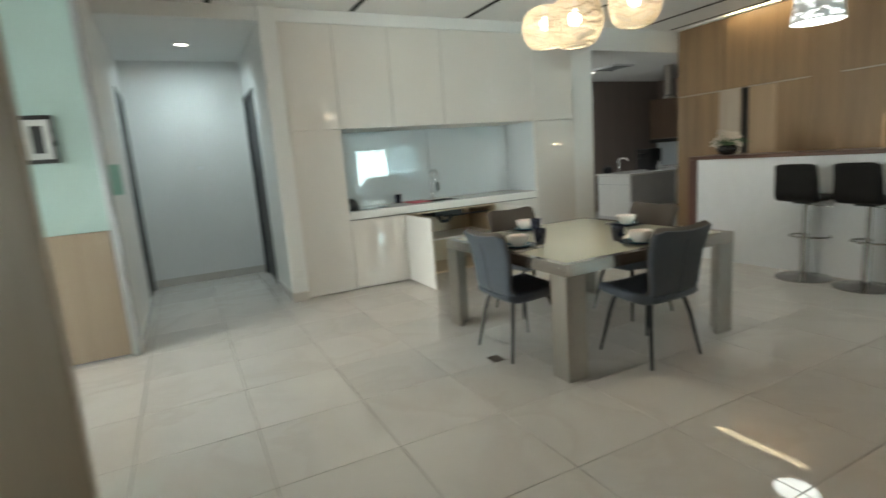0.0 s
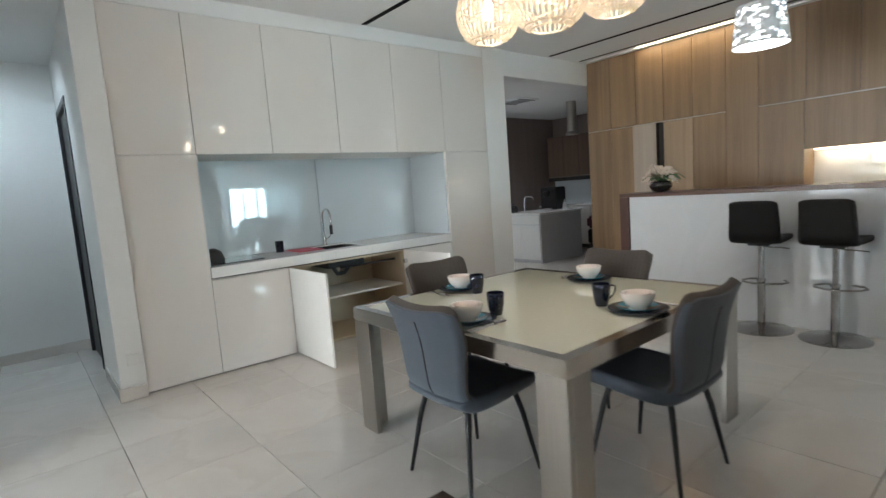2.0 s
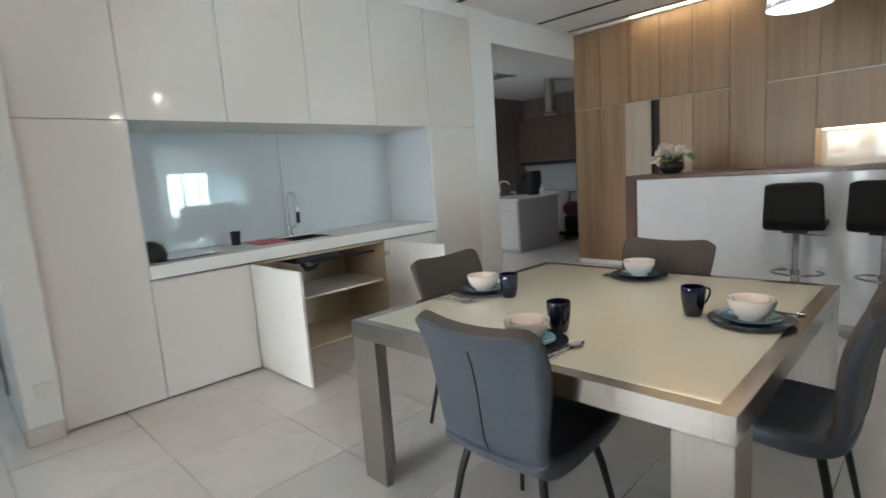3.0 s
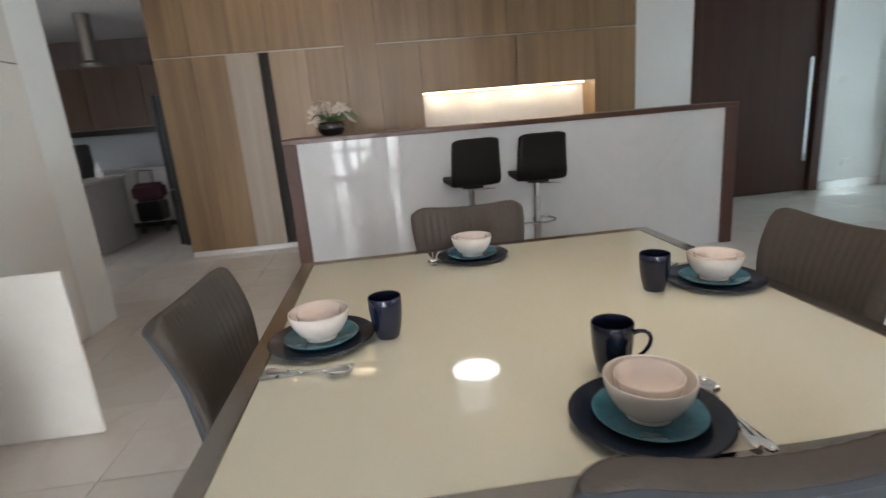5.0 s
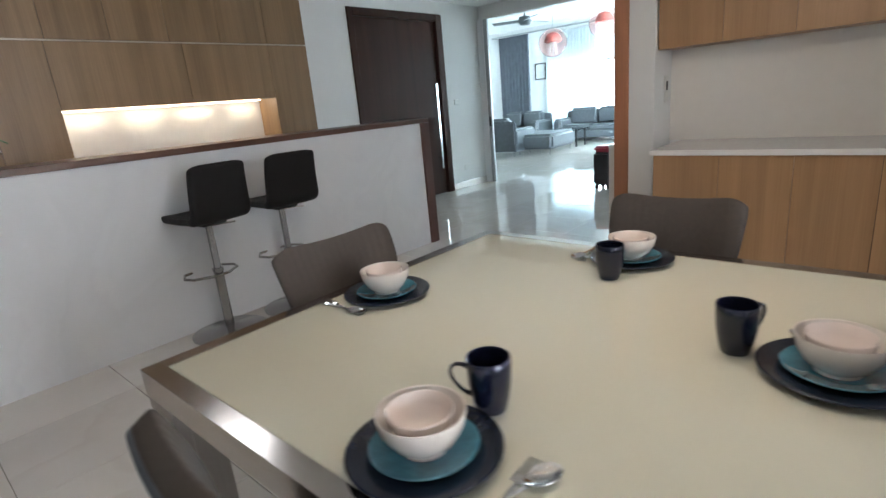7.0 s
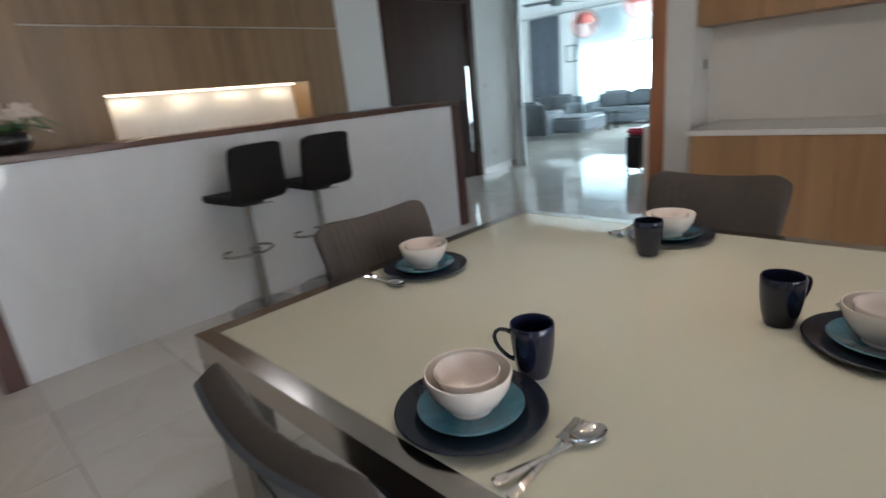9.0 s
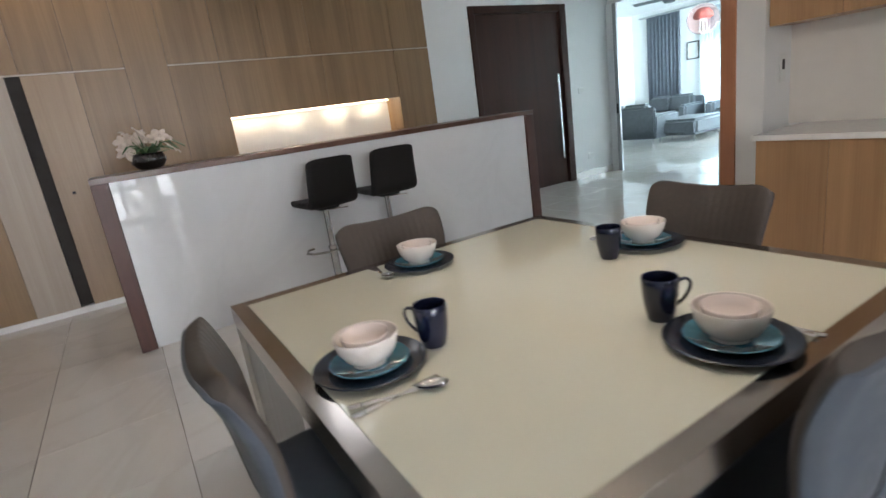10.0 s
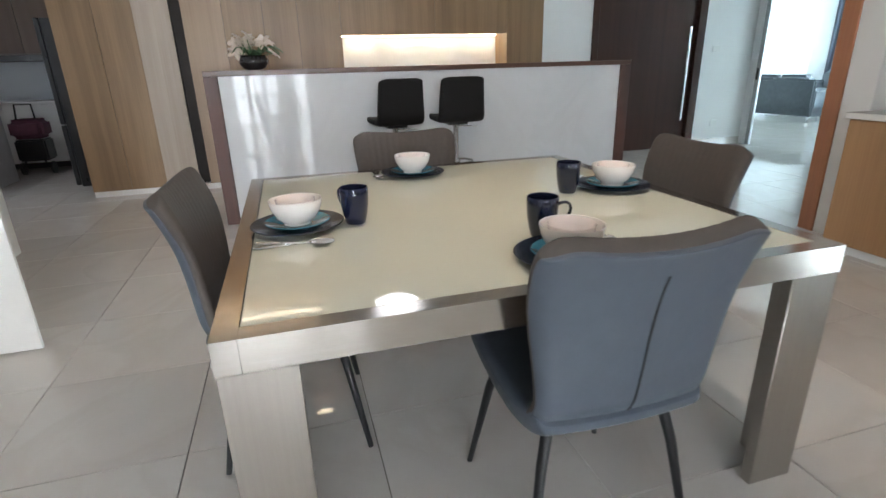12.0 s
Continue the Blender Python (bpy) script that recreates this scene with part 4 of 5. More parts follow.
def cutlery(kind, x, y, deg, dz=0.0):
    # lies along +x of its own frame: handle end at -0.10, working end at +0.09
    c = thing(kind, "polished steel %s with a patterned handle" % kind, kind, (0, 0, 0), "cutlery on the table")
    bm = bmesh.new()
    hs = [(-0.10, 0.004), (-0.098, 0.007), (-0.092, 0.0088), (-0.080, 0.009), (-0.074, 0.0072), (-0.070, 0.0078), (-0.045, 0.0066), (-0.041, 0.0052), (-0.036, 0.0058), (-0.012, 0.0044), (-0.008, 0.0032), (0.015, 0.0030), (0.035, 0.0036)]
    rows = []
    for px, w in hs:
        rows.append([bm.verts.new((px, -w, 0.002)), bm.verts.new((px, 0, 0.0052)), bm.verts.new((px, w, 0.002)), bm.verts.new((px, 0, 0.0004))])
    for a, b in zip(rows, rows[1:]):
        for k in range(4):
            bm.faces.new((a[k], a[(k + 1) % 4], b[(k + 1) % 4], b[k]))
    bm.faces.new(rows[0])
    bm.faces.new(rows[-1])
    bmesh.ops.recalc_face_normals(bm, faces=bm.faces[:])
    part("handle", bm, CHROME, c)
    if kind == "spoon":
        bm = lathe([(0, 0.0), (0.008, 0.0006), (0.015, 0.0026), (0.020, 0.007), (0.0195, 0.0082), (0.014, 0.0040), (0.007, 0.002), (0, 0.0016)], 24)
        bmesh.ops.transform(bm, matrix=Matrix.Translation((0.064, 0, 0)) @ Matrix.Diagonal((1.55, 1, 1, 1)), verts=bm.verts[:])
        part("bowl", bm, CHROME, c)
    else:
        part("head", boxes([(0.034, 0.052, -0.011, 0.011, 0.002, 0.004)], 0.0008), CHROME, c)
        for k in range(4):
            part("tine", boxes([(0.052, 0.092, -0.0105 + 0.006 * k, -0.0075 + 0.006 * k, 0.002, 0.004)], 0.0005), CHROME, c)
    c.matrix_basis = pose(x, y, TZ + dz, 0, 0, deg) @ Matrix.Diagonal((1.15, 1.15, 1.0, 1.0))


for px, py in ((0.694, 1.345), (0.163, 0.702), (1.347, 0.824), (0.790, 0.165)):
    place_plate(px, py)
    place_teal(px, py)
    place_bowl(px, py)
place_mug(0.676, 1.168, 34)
place_mug(0.348, 0.688, -122)
place_mug(0.783, 0.362, -32)
cutlery("fork", 0.518, 1.357, -88)
cutlery("spoon", 0.512, 1.356, -108, 0.004)
cutlery("fork", 0.152, 0.556, 1)
cutlery("spoon", 0.158, 0.560, -8, 0.004)
cutlery("fork", 1.385, 0.976, 172)
cutlery("spoon", 1.387, 0.986, 181, 0.004)
cutlery("fork", 0.955, 0.146, 99)
cutlery("spoon", 0.965, 0.142, 88, 0.004)

# flower arrangement on the bar
fp = thing("flower_pot", "cream lilies in a round black glazed pot on the bar", "flowers", (3.70, 1.54, 1.206))
part("pot", lathe([(0, 0), (0.055, 0), (0.085, 0.016), (0.110, 0.05), (0.112, 0.075), (0.098, 0.100), (0.102, 0.108), (0.094, 0.108), (0.088, 0.096), (0, 0.092)], 36, (3.70, 1.54, 1.206)), BLACKGLAZE, fp)
rng = random.Random(5)
def blossom(cx, cy, cz, size, tilt):
    bm = bmesh.new()
    for k in range(6):
        a = 2 * math.pi * k / 6 + rng.uniform(-0.2, 0.2)
        ln = size * rng.uniform(0.85, 1.1)
        cols = []
        for s, w, zz in ((0.05, 0.10, 0.0), (0.4, 0.30, 0.22), (0.75, 0.26, 0.30), (1.0, 0.03, 0.20)):
            pts = []
            for q in (-1, 0, 1):
                v = Vector((ln * s * math.cos(a) - q * w * ln * math.sin(a), ln * s * math.sin(a) + q * w * ln * math.cos(a), ln * (zz - 0.08 * (1 - abs(q)))))
                v.rotate(Euler(tilt))
                pts.append(bm.verts.new((cx + v.x, cy + v.y, cz + v.z)))
            cols.append(pts)
        for c0, c1 in zip(cols, cols[1:]):
            for q in range(2):
                bm.faces.new((c0[q], c0[q + 1], c1[q + 1], c1[q]))
    return bm


HEADS = []
for k in range(13):
    cy, spread = ((1.585, 0.075), (1.425, 0.05))[k % 3 == 2]
    HEADS.append((3.70 + rng.uniform(-0.07, 0.07), cy + rng.uniform(-spread, spread), 1.206 + rng.uniform(0.135, 0.235) - (0.02 if k % 3 == 2 else 0)))
    ob = part("blossom", blossom(*HEADS[-1], rng.uniform(0.055, 0.072), (rng.uniform(-1.2, 1.2), rng.uniform(-1.5, -0.2), rng.uniform(0, 3))), PETAL, fp)
    ob.modifiers.new("thin", "SOLIDIFY").thickness = 0.0015
for k in range(14):
    a = 2 * math.pi * k / 14 + 0.3
    bm = bmesh.new()
    cols = []
    reach = 0.7 + 0.5 * ((k * 7) % 5) / 5 + (0.35 if math.sin(a) < -0.6 else 0)
    up = 0.02 + 0.05 * rng.random()
    for q0, w, zz in ((0.0, 0.006, 0.0), (0.3, 0.020, up * 0.9), (0.65, 0.022, up), (1.0, 0.001, up * 0.3)):
        r = 0.035 + 0.15 * q0 * reach
        cols.append([bm.verts.new((3.70 + r * math.cos(a) - q * w * math.sin(a), 1.528 + r * math.sin(a) + q * w * math.cos(a), 1.312 + zz - 0.006 * (1 - abs(q)))) for q in (-1, 0, 1)])
    for c0, c1 in zip(cols, cols[1:]):
        for q in range(2):
            bm.faces.new((c0[q], c0[q + 1], c1[q + 1], c1[q]))
    part("leaf", bm, LEAF, fp).modifiers.new("thin", "SOLIDIFY").thickness = 0.0015
for hx, hy, hz in HEADS:
    part("stem", tube([(3.70, 1.535, 1.29), ((3.70 + hx) / 2, (1.535 + hy) / 2, 1.30 + 0.4 * (hz - 1.30)), (hx, hy, hz)], 0.0028, 6), LEAF, fp)
# woven globe pendants over the table
def globe_pendant(x, y, z):
    g = thing("globe_pendant", "round slatted white cane pendant lamp glowing warm white", "pendant lamp", (x, y, z), "pendants over the table")
    R = 0.176
    prof = [(0.082, 0.0), (0.112, 0.012), (0.141, 0.040), (0.164, 0.085), (R, 0.135), (0.174, 0.175), (0.160, 0.225), (0.130, 0.262), (0.085, 0.284), (0.04, 0.292)]
    n = 40
    bm = bmesh.new()
    for k in range(n):
        a = 2 * math.pi * k / n
        ca, sa = math.cos(a), math.sin(a)
        prev = None
        for r, zz in prof:
            w = 0.0052 * min(1, 0.35 + 0.65 * r / R)
            q = [bm.verts.new((x + rr * ca - q * w * sa, y + rr * sa + q * w * ca, z + zz)) for rr, q in ((r, -1), (r, 1), (r - 0.005, 0.8), (r - 0.005, -0.8))]
            if prev:
                for i in range(4):
                    j = (i + 1) % 4
                    bm.faces.new((prev[i], prev[j], q[j], q[i]))
            prev = q
    tagged(part("ribs", bm, SHELL, g, "white cane ribs"), kind="stuff")
    for r, zz in (prof[0], prof[1], prof[-2]):
        part("hoop", tube([(x + (r - 0.004) * math.cos(2 * math.pi * k / 36), y + (r - 0.004) * math.sin(2 * math.pi * k / 36), z + zz) for k in range(36)], 0.0038, 6, True), SHELL, g)
    # wavy weaving strands across the ribs
    for k0, (zc, amp) in enumerate(((0.115, 0.012), (0.165, 0.016), (0.205, 0.012))):
        pts = []
        for k in range(72):
            a = 2 * math.pi * k / 72
            zz = zc + amp * math.sin(5 * a + 2.1 * k0) + 0.4 * amp * math.sin(11 * a + k0)
            lo = max(i for i in range(len(prof) - 1) if prof[i][1] <= zz)
            f0 = (zz - prof[lo][1]) / (prof[lo + 1][1] - prof[lo][1])
            r = prof[lo][0] + f0 * (prof[lo + 1][0] - prof[lo][0]) - 0.008
            pts.append((x + r * math.cos(a), y + r * math.sin(a), z + zz))
        part("strand", tube(pts, 0.0045, 5, True), CANE, g, "darker woven strand")
    part("bulb", lathe([(0, 0), (0.022, 0.004), (0.034, 0.024), (0.036, 0.042), (0.028, 0.066), (0.016, 0.088), (0, 0.09)], 20, (x, y, z + 0.125)), BULB, g, "lit frosted bulb").visible_shadow = False
    part("socket", lathe([(0, 0.215), (0.018, 0.215), (0.018, 0.285), (0, 0.285)], 16, (x, y, z)), WHITEMETAL, g)
    part("cord", tube([(x, y, z + 0.28), (x, y, CZ - 0.02)], 0.004, 8), WHITEMETAL, g)
    part("canopy", lathe([(0, -0.03), (0.05, -0.03), (0.055, 0), (0, 0)], 24, (x, y, CZ)), WHITEMETAL, g)


for gx, gy, gz in GLOBES:
    globe_pendant(gx, gy, gz)
# pierced drum pendant over the bar
px, py, pz = 3.49, 0.54, 2.385
dp = thing("drum_pendant", "white pierced metal drum pendant lamp lit cool white", "pendant lamp", (px, py, pz))
part("diffuser", lathe([(0.185, 0.012), (0.155, 0.30)], 48, (px, py, pz)), COOLSIDE, dp, "glowing inner shade")
part("lens", lathe([(0, 0.004), (0.203, 0.004), (0.203, 0.010), (0, 0.010)], 48, (px, py, pz)), COOL, dp)
bm = bmesh.new()
na, nz = 40, 20
rn = random.Random(11)
for j in range(nz):
    for k in range(na):
        z0, z1 = 0.325 * j / nz, 0.325 * (j + 1) / nz
        hole = 0 < j < nz - 2 and rn.random() < 0.34 + 0.40 * math.sin(0.9 * k + 1.7 * math.sin(0.6 * j)) * math.sin(0.55 * j + 0.5)
        if hole:
            continue
        a0, a1 = 2 * math.pi * k / na, 2 * math.pi * (k + 1) / na
        r0, r1 = 0.212 - 0.034 * z0 / 0.325, 0.212 - 0.034 * z1 / 0.325
        bm.faces.new([bm.verts.new((px + r * math.cos(a), py + r * math.sin(a), pz + z)) for r, a, z in ((r0, a0, z0), (r0, a1, z0), (r1, a1, z1), (r1, a0, z1))])
bmesh.ops.remove_doubles(bm, verts=bm.verts[:], dist=0.0005)
part("shade", bm, WHITEMETAL, dp, "white pierced metal shade").modifiers.new("thin", "SOLIDIFY").thickness = 0.003
part("top", lathe([(0, 0.320), (0.177, 0.320), (0.177, 0.325), (0, 0.327)], 40, (px, py, pz)), WHITEMETAL, dp)
part("cord", tube([(px, py, pz + 0.325), (px, py, CZ - 0.02)], 0.004, 8), WHITEMETAL, dp)
part("canopy", lathe([(0, -0.03), (0.05, -0.03), (0.055, 0), (0, 0)], 24, (px, py, CZ)), WHITEMETAL, dp)
# hall downlight is lit; the kitchen one glows only for the added spot
for x, y, z in ((-1.69, 4.45, 2.905), (5.2, 5.3, 2.78)):
    dl = thing("downlight", "round recessed downlight with a white rim", "downlight", (x, y, z))
    part("rim", lathe([(0.06, -0.006), (0.085, -0.006), (0.088, 0.0), (0.06, 0.0)], 32, (x, y, z)), WHITEMETAL, dl)
    part("lens", lathe([(0, -0.004), (0.062, -0.004), (0.062, -0.001), (0, -0.001)], 32, (x, y, z)), DLIGHT, dl)
solid("floor_box", boxes([(-0.186, -0.098, 0.552, 0.662, 0.0005, 0.004)], 0.001), BRASS, "dark bronze floor socket cover in the tiles", "floor box")


# sideboard run in the south recess
sb = thing("sideboard", "built-in oak sideboard with white top and upper cupboards", "cabinet", (0.4, -2.2, 0))
for a, b in ((1.45, 1.02), (1.02, 0.60), (0.60, 0.18), (0.18, -0.24)):
    part("door", boxes([(b + 0.0015, a - 0.0015, -1.930, -1.910, 0.07, 0.833)], 0.001), ORANGE, sb, "honey oak door")
    part("upper_door", boxes([(b + 0.1 + 0.0015, a + 0.1 - 0.0015, -2.27, -2.25, 1.565, 2.60)], 0.001), ORANGE, sb, "honey oak upper door")
part("carcass", boxes([(-0.24, 1.45, -2.59, -1.931, 0.07, 0.832)], 0), EDGE, sb)
part("plinth", boxes([(-0.24, 1.45, -2.58, -1.968, 0, 0.07)], 0), QUARTZ, sb)
part("upper_carcass", boxes([(-0.20, 1.555, -2.59, -2.271, 1.566, 2.60)], 0), ORANGE, sb)
part("top", boxes([(-0.26, 1.47, -2.6, -1.888, 0.835, 0.872)], 0.003), QUARTZ, sb, "white stone top")
part("back_panel", boxes([(-0.24, 1.56, -2.599, -2.587, 0.873, 1.565)], 0), INNERGLOSS, sb, "glossy pale glass back panel")
structure("wall_sideboard_bulkhead", [(-0.26, 1.56, -2.6, -2.25, 2.603, CZ)], WHITE, "white bulkhead over the sideboard", "wall")
structure("trim_corner", [(1.755, 1.868, -2.36, -2.205, 0, 2.70)], TRIM, "terracotta wood trim at the foyer corner", "trim", 0.004)
sp = thing("switch_plate", "white light switch beside the sideboard", "switch", (1.55, -2.46, 1.29))
part("plate", boxes([(1.550, 1.5595, -2.50, -2.42, 1.18, 1.38)], 0.003), PLASTIC, sp)
part("rocker", boxes([(1.545, 1.551, -2.475, -2.445, 1.27, 1.34)], 0.002), BLACKPLASTIC, sp)
sp = thing("switch_plate", "white light switch on the hallway end wall", "switch", (-1.66, 5.39, 1.53))
part("plate", boxes([(-1.72, -1.60, 5.390, 5.3995, 1.49, 1.575)], 0.003), PLASTIC, sp)
part("rocker", boxes([(-1.695, -1.625, 5.385, 5.391, 1.51, 1.555)], 0.002), WHITEMETAL, sp)
for y, z, nm in ((-4.42, 1.32, "light switch"), (-4.55, 0.32, "double wall socket")):
    solid("switch_plate", boxes([(5.280, 5.2895, y - 0.06, y + 0.06, z - 0.04, z + 0.04)], 0.003), PLASTIC, "white %s on the foyer wall" % nm, "switch")
# sliding door parked at the living room opening
sd = thing("sliding_door", "white framed glass sliding door pushed open", "door", (5.2, -5.12, 0))
part("frame", boxes([(5.17, 5.28, -5.10, -5.04, 0, 2.5)], 0.004), WHITEMETAL, sd)
part("frame", boxes([(5.10, 5.17, -5.09, -5.05, 0, 2.5)], 0.004), ALU, sd)
part("lock", boxes([(5.12, 5.15, -5.05, -5.035, 0.90, 1.05)], 0.003), BLACKMETAL, sd)

# living room
def sofa(label, w, d):
    s = thing("sofa", label, "sofa", group="living room seats")
    part("base", boxes([(-w / 2, w / 2, -d / 2, d / 2, 0.12, 0.30)], 0.02, 2), SOFA, s)
    n = max(2, round((w - 0.4) / 0.7))
    cw = (w - 0.44) / n
    for k in range(n):
        x0 = -w / 2 + 0.22 + cw * k
        part("seat_cushion", boxes([(x0 + 0.005, x0 + cw - 0.005, -d / 2 + 0.02, d / 2 - 0.24, 0.29, 0.45)], 0.04, 3), SOFA, s)
        part("back_cushion", boxes([(x0 + 0.005, x0 + cw - 0.005, d / 2 - 0.30, d / 2 - 0.04, 0.42, 0.86)], 0.06, 3), SOFA, s)
    for sg in (-1, 1):
        part("armrest", boxes([(sg * w / 2 - (0.22 if sg > 0 else 0), sg * w / 2 + (0.22 if sg < 0 else 0), -d / 2, d / 2, 0.13, 0.62)], 0.05, 3), SOFA, s)
        for y in (-d / 2 + 0.1, d / 2 - 0.1):
            part("foot", tube([(sg * (w / 2 - 0.12), y, 0), (sg * (w / 2 - 0.12), y, 0.13)], 0.02), CHROME, s)
    part("back_frame", boxes([(-w / 2 + 0.02, w / 2 - 0.02, d / 2 - 0.08, d / 2, 0.14, 0.78)], 0.03, 2), SOFA, s)
    return s


s1 = sofa("long grey leather sofa on chrome feet", 2.3, 0.95)
place(s1, 7.75, -8.35, 0, 4)
ot = thing("ottoman", "grey leather chaise seat beside the sofa", "sofa", group="living room seats")
part("cushion", boxes([(-0.48, 0.48, -0.65, 0.65, 0.13, 0.46)], 0.06, 3), SOFA, ot)
for a in (-1, 1):
    for b in (-1, 1):
        part("foot", tube([(a * 0.38, b * 0.55, 0), (a * 0.38, b * 0.55, 0.14)], 0.02), CHROME, ot)
place(ot, 6.42, -8.95, 0, 4)
place(sofa("two seat grey leather sofa under the curtain", 1.7, 0.9), 8.55, -11.2, 0, 180)
place(sofa("dark grey leather sofa in front of the window", 2.0, 0.9), 6.35, -11.45, 0, 182)
ct = thing("coffee_table", "low glass coffee table on a dark frame", "table", (6.55, -10.1, 0))
part("top", boxes([(6.05, 7.05, -10.45, -9.85, 0.40, 0.415)], 0.003), PANE, ct)
part("shelf", boxes([(6.12, 6.98, -10.38, -9.92, 0.16, 0.18)], 0.003), BLACKMETAL, ct)
for x in (6.1, 6.96):
    for y in (-10.40, -9.94):
        part("leg", boxes([(x, x + 0.04, y, y + 0.04, 0, 0.40)], 0.003), BLACKMETAL, ct)


def drape(name, label, x0, x1, y, z0, z1, folds, material, depth=0.05):
    bm = bmesh.new()
    n = folds * 8
    top, bot = [], []
    for k in range(n + 1):
        x = x0 + (x1 - x0) * k / n
        o = depth * math.sin(2 * math.pi * folds * k / n)
        top.append(bm.verts.new((x, y + o * 0.6, z1)))
        bot.append(bm.verts.new((x + 0.01 * math.sin(k), y + o, z0)))
    for k in range(n):
        bm.faces.new((top[k], top[k + 1], bot[k + 1], bot[k]))
    ob = solid(name, bm, material, label, "curtain")
    ob.modifiers.new("thin", "SOLIDIFY").thickness = 0.004
    return ob


drape("curtain", "floor-length grey curtain gathered in folds", 8.62, 9.66, -11.98, 0.02, 3.02, 9, CURTAIN, 0.08)
drape("curtain", "sheer white curtain drawn beside the window", 6.55, 8.05, -11.98, 0.02, 2.95, 16, SHEER, 0.03)
solid("curtain_rail", boxes([(4.6, 9.9, -12.05, -11.95, 3.03, 3.07)], 0.004), ALU, "slim grey curtain rail under the ceiling", "rail")
pf = thing("picture_frame", "small framed print on the living room wall", "picture", (8.32, -12.09, 1.95))
part("frame", boxes([(8.14, 8.50, -12.098, -12.07, 2.15, 2.18), (8.14, 8.50, -12.098, -12.07, 1.72, 1.75), (8.14, 8.17, -12.098, -12.07, 1.75, 2.15), (8.47, 8.50, -12.098, -12.07, 1.75, 2.15)], 0.003), BLACKPLASTIC, pf)
part("print", boxes([(8.17, 8.47, -12.098, -12.085, 1.75, 2.15)], 0), PAPER, pf)
cf = thing("ceiling_fan", "grey three-blade ceiling fan at rest", "fan", (6.62, -8.6, 3.2))
part("rod", tube([(6.62, -8.6, 3.2), (6.62, -8.6, 2.95)], 0.018), FANGREY, cf)
part("motor", lathe([(0, -0.08), (0.10, -0.10), (0.15, -0.03), (0.12, 0.07), (0, 0.07)], 28, (6.62, -8.6, 2.90)), FANGREY, cf)
for k in range(3):
    a = radians(20 + 120 * k)
    bm = boxes([(0.12, 0.72, -0.075, 0.075, -0.004, 0.004)], 0.003)
    bmesh.ops.transform(bm, matrix=Matrix.Translation((6.62, -8.6, 2.89)) @ Matrix.Rotation(a, 4, "Z") @ Matrix.Rotation(radians(14), 4, "X"), verts=bm.verts[:])
    part("blade", bm, FANGREY, cf)
for x, y, z in ((6.45, -9.5, 2.43), (5.2, -9.5, 2.66)):
    ln = thing("lantern", "clear round lantern with a red cap and white tassels", "lantern", (x, y, z), "hanging lanterns")
    R = 0.33
    arc = [radians(-78 + 13 * k) for k in range(13)]
    part("shade", lathe([(R * math.cos(t), R * 0.95 * math.sin(t)) for t in arc] + [((R - 0.006) * math.cos(t), (R * 0.95 - 0.006) * math.sin(t)) for t in arc[::-1]], 28, (x, y, z)), LANTERN, ln).visible_shadow = False
    part("cap", lathe([(0, 0.24), (0.12, 0.20), (0.19, 0.10), (0.20, 0.03), (0.15, 0.0), (0, 0.02)], 22, (x, y, z)), PINK, ln, "red paper cap")
    part("cord", tube([(x, y, z + R), (x, y, 3.2)], 0.006), ALU, ln)
    for k in range(6):
        a = 2 * math.pi * k / 6
        part("tassel", tube([(x + 0.05 * math.cos(a), y + 0.05 * math.sin(a), z + 0.01), (x + 0.09 * math.cos(a), y + 0.09 * math.sin(a), z - 0.26)], 0.02, 6), PAPER, ln)
sc = thing("shoe_cabinet", "slim low white shoe cabinet against the foyer wall", "cabinet", (1.93, -2.95, 0))
part("body", boxes([(1.856, 1.995, -3.45, -2.43, 0.06, 0.835)], 0.002), INNERGLOSS, sc)
part("top", boxes([(1.856, 2.01, -3.46, -2.42, 0.836, 0.86)], 0.003), QUARTZ, sc)
part("plinth", boxes([(1.86, 1.98, -3.44, -2.44, 0, 0.059)], 0), EDGE, sc)
for a in (-3.448, -2.938):
    for z0, z1 in ((0.062, 0.445), (0.449, 0.833)):
        part("flap", boxes([(1.996, 2.01, a, a + 0.506, z0, z1)], 0.002), INNERGLOSS, sc)
lg = thing("suitcase", "dark upright suitcase with a red top", "suitcase", (3.15, -4.9, 0))
part("shell", boxes([(3.03, 3.27, -5.06, -4.78, 0.05, 0.50)], 0.03, 3), MAROON, lg)
part("lid", boxes([(3.035, 3.265, -5.055, -4.785, 0.50, 0.58)], 0.03, 3), RED, lg, "red top")
for x in (3.07, 3.23):
    for y in (-5.02, -4.82):
        part("wheel", lathe([(0, 0), (0.022, 0), (0.025, 0.03), (0.022, 0.055), (0, 0.055)], 12, (x, y, 0)), BLACKPLASTIC, lg)

# kitchen beyond the opening
isl = thing("kitchen_island", "white kitchen island with a grey side and drawers", "island", (6.0, 5.0, 0))
part("body", boxes([(5.45, 6.62, 4.60, 5.45, 0.0, 0.84)], 0.003), mat("pale_grey_laminate", (0.52, 0.51, 0.53), 0.35), isl)
part("drawer", boxes([(5.43, 5.449, 4.62, 5.44, 0.68, 0.835)], 0.002), QUARTZ, isl)
part("door", boxes([(5.43, 5.449, 4.62, 5.03, 0.06, 0.672)], 0.002), QUARTZ, isl)
part("door", boxes([(5.43, 5.449, 5.034, 5.44, 0.06, 0.672)], 0.002), QUARTZ, isl)
part("top", boxes([(5.41, 6.65, 4.57, 5.48, 0.842, 0.88)], 0.003), QUARTZ, isl, "pale stone top")
kt = thing("kitchen_tap", "slim chrome tap on the kitchen island", "tap", (5.75, 5.2, 0.88))
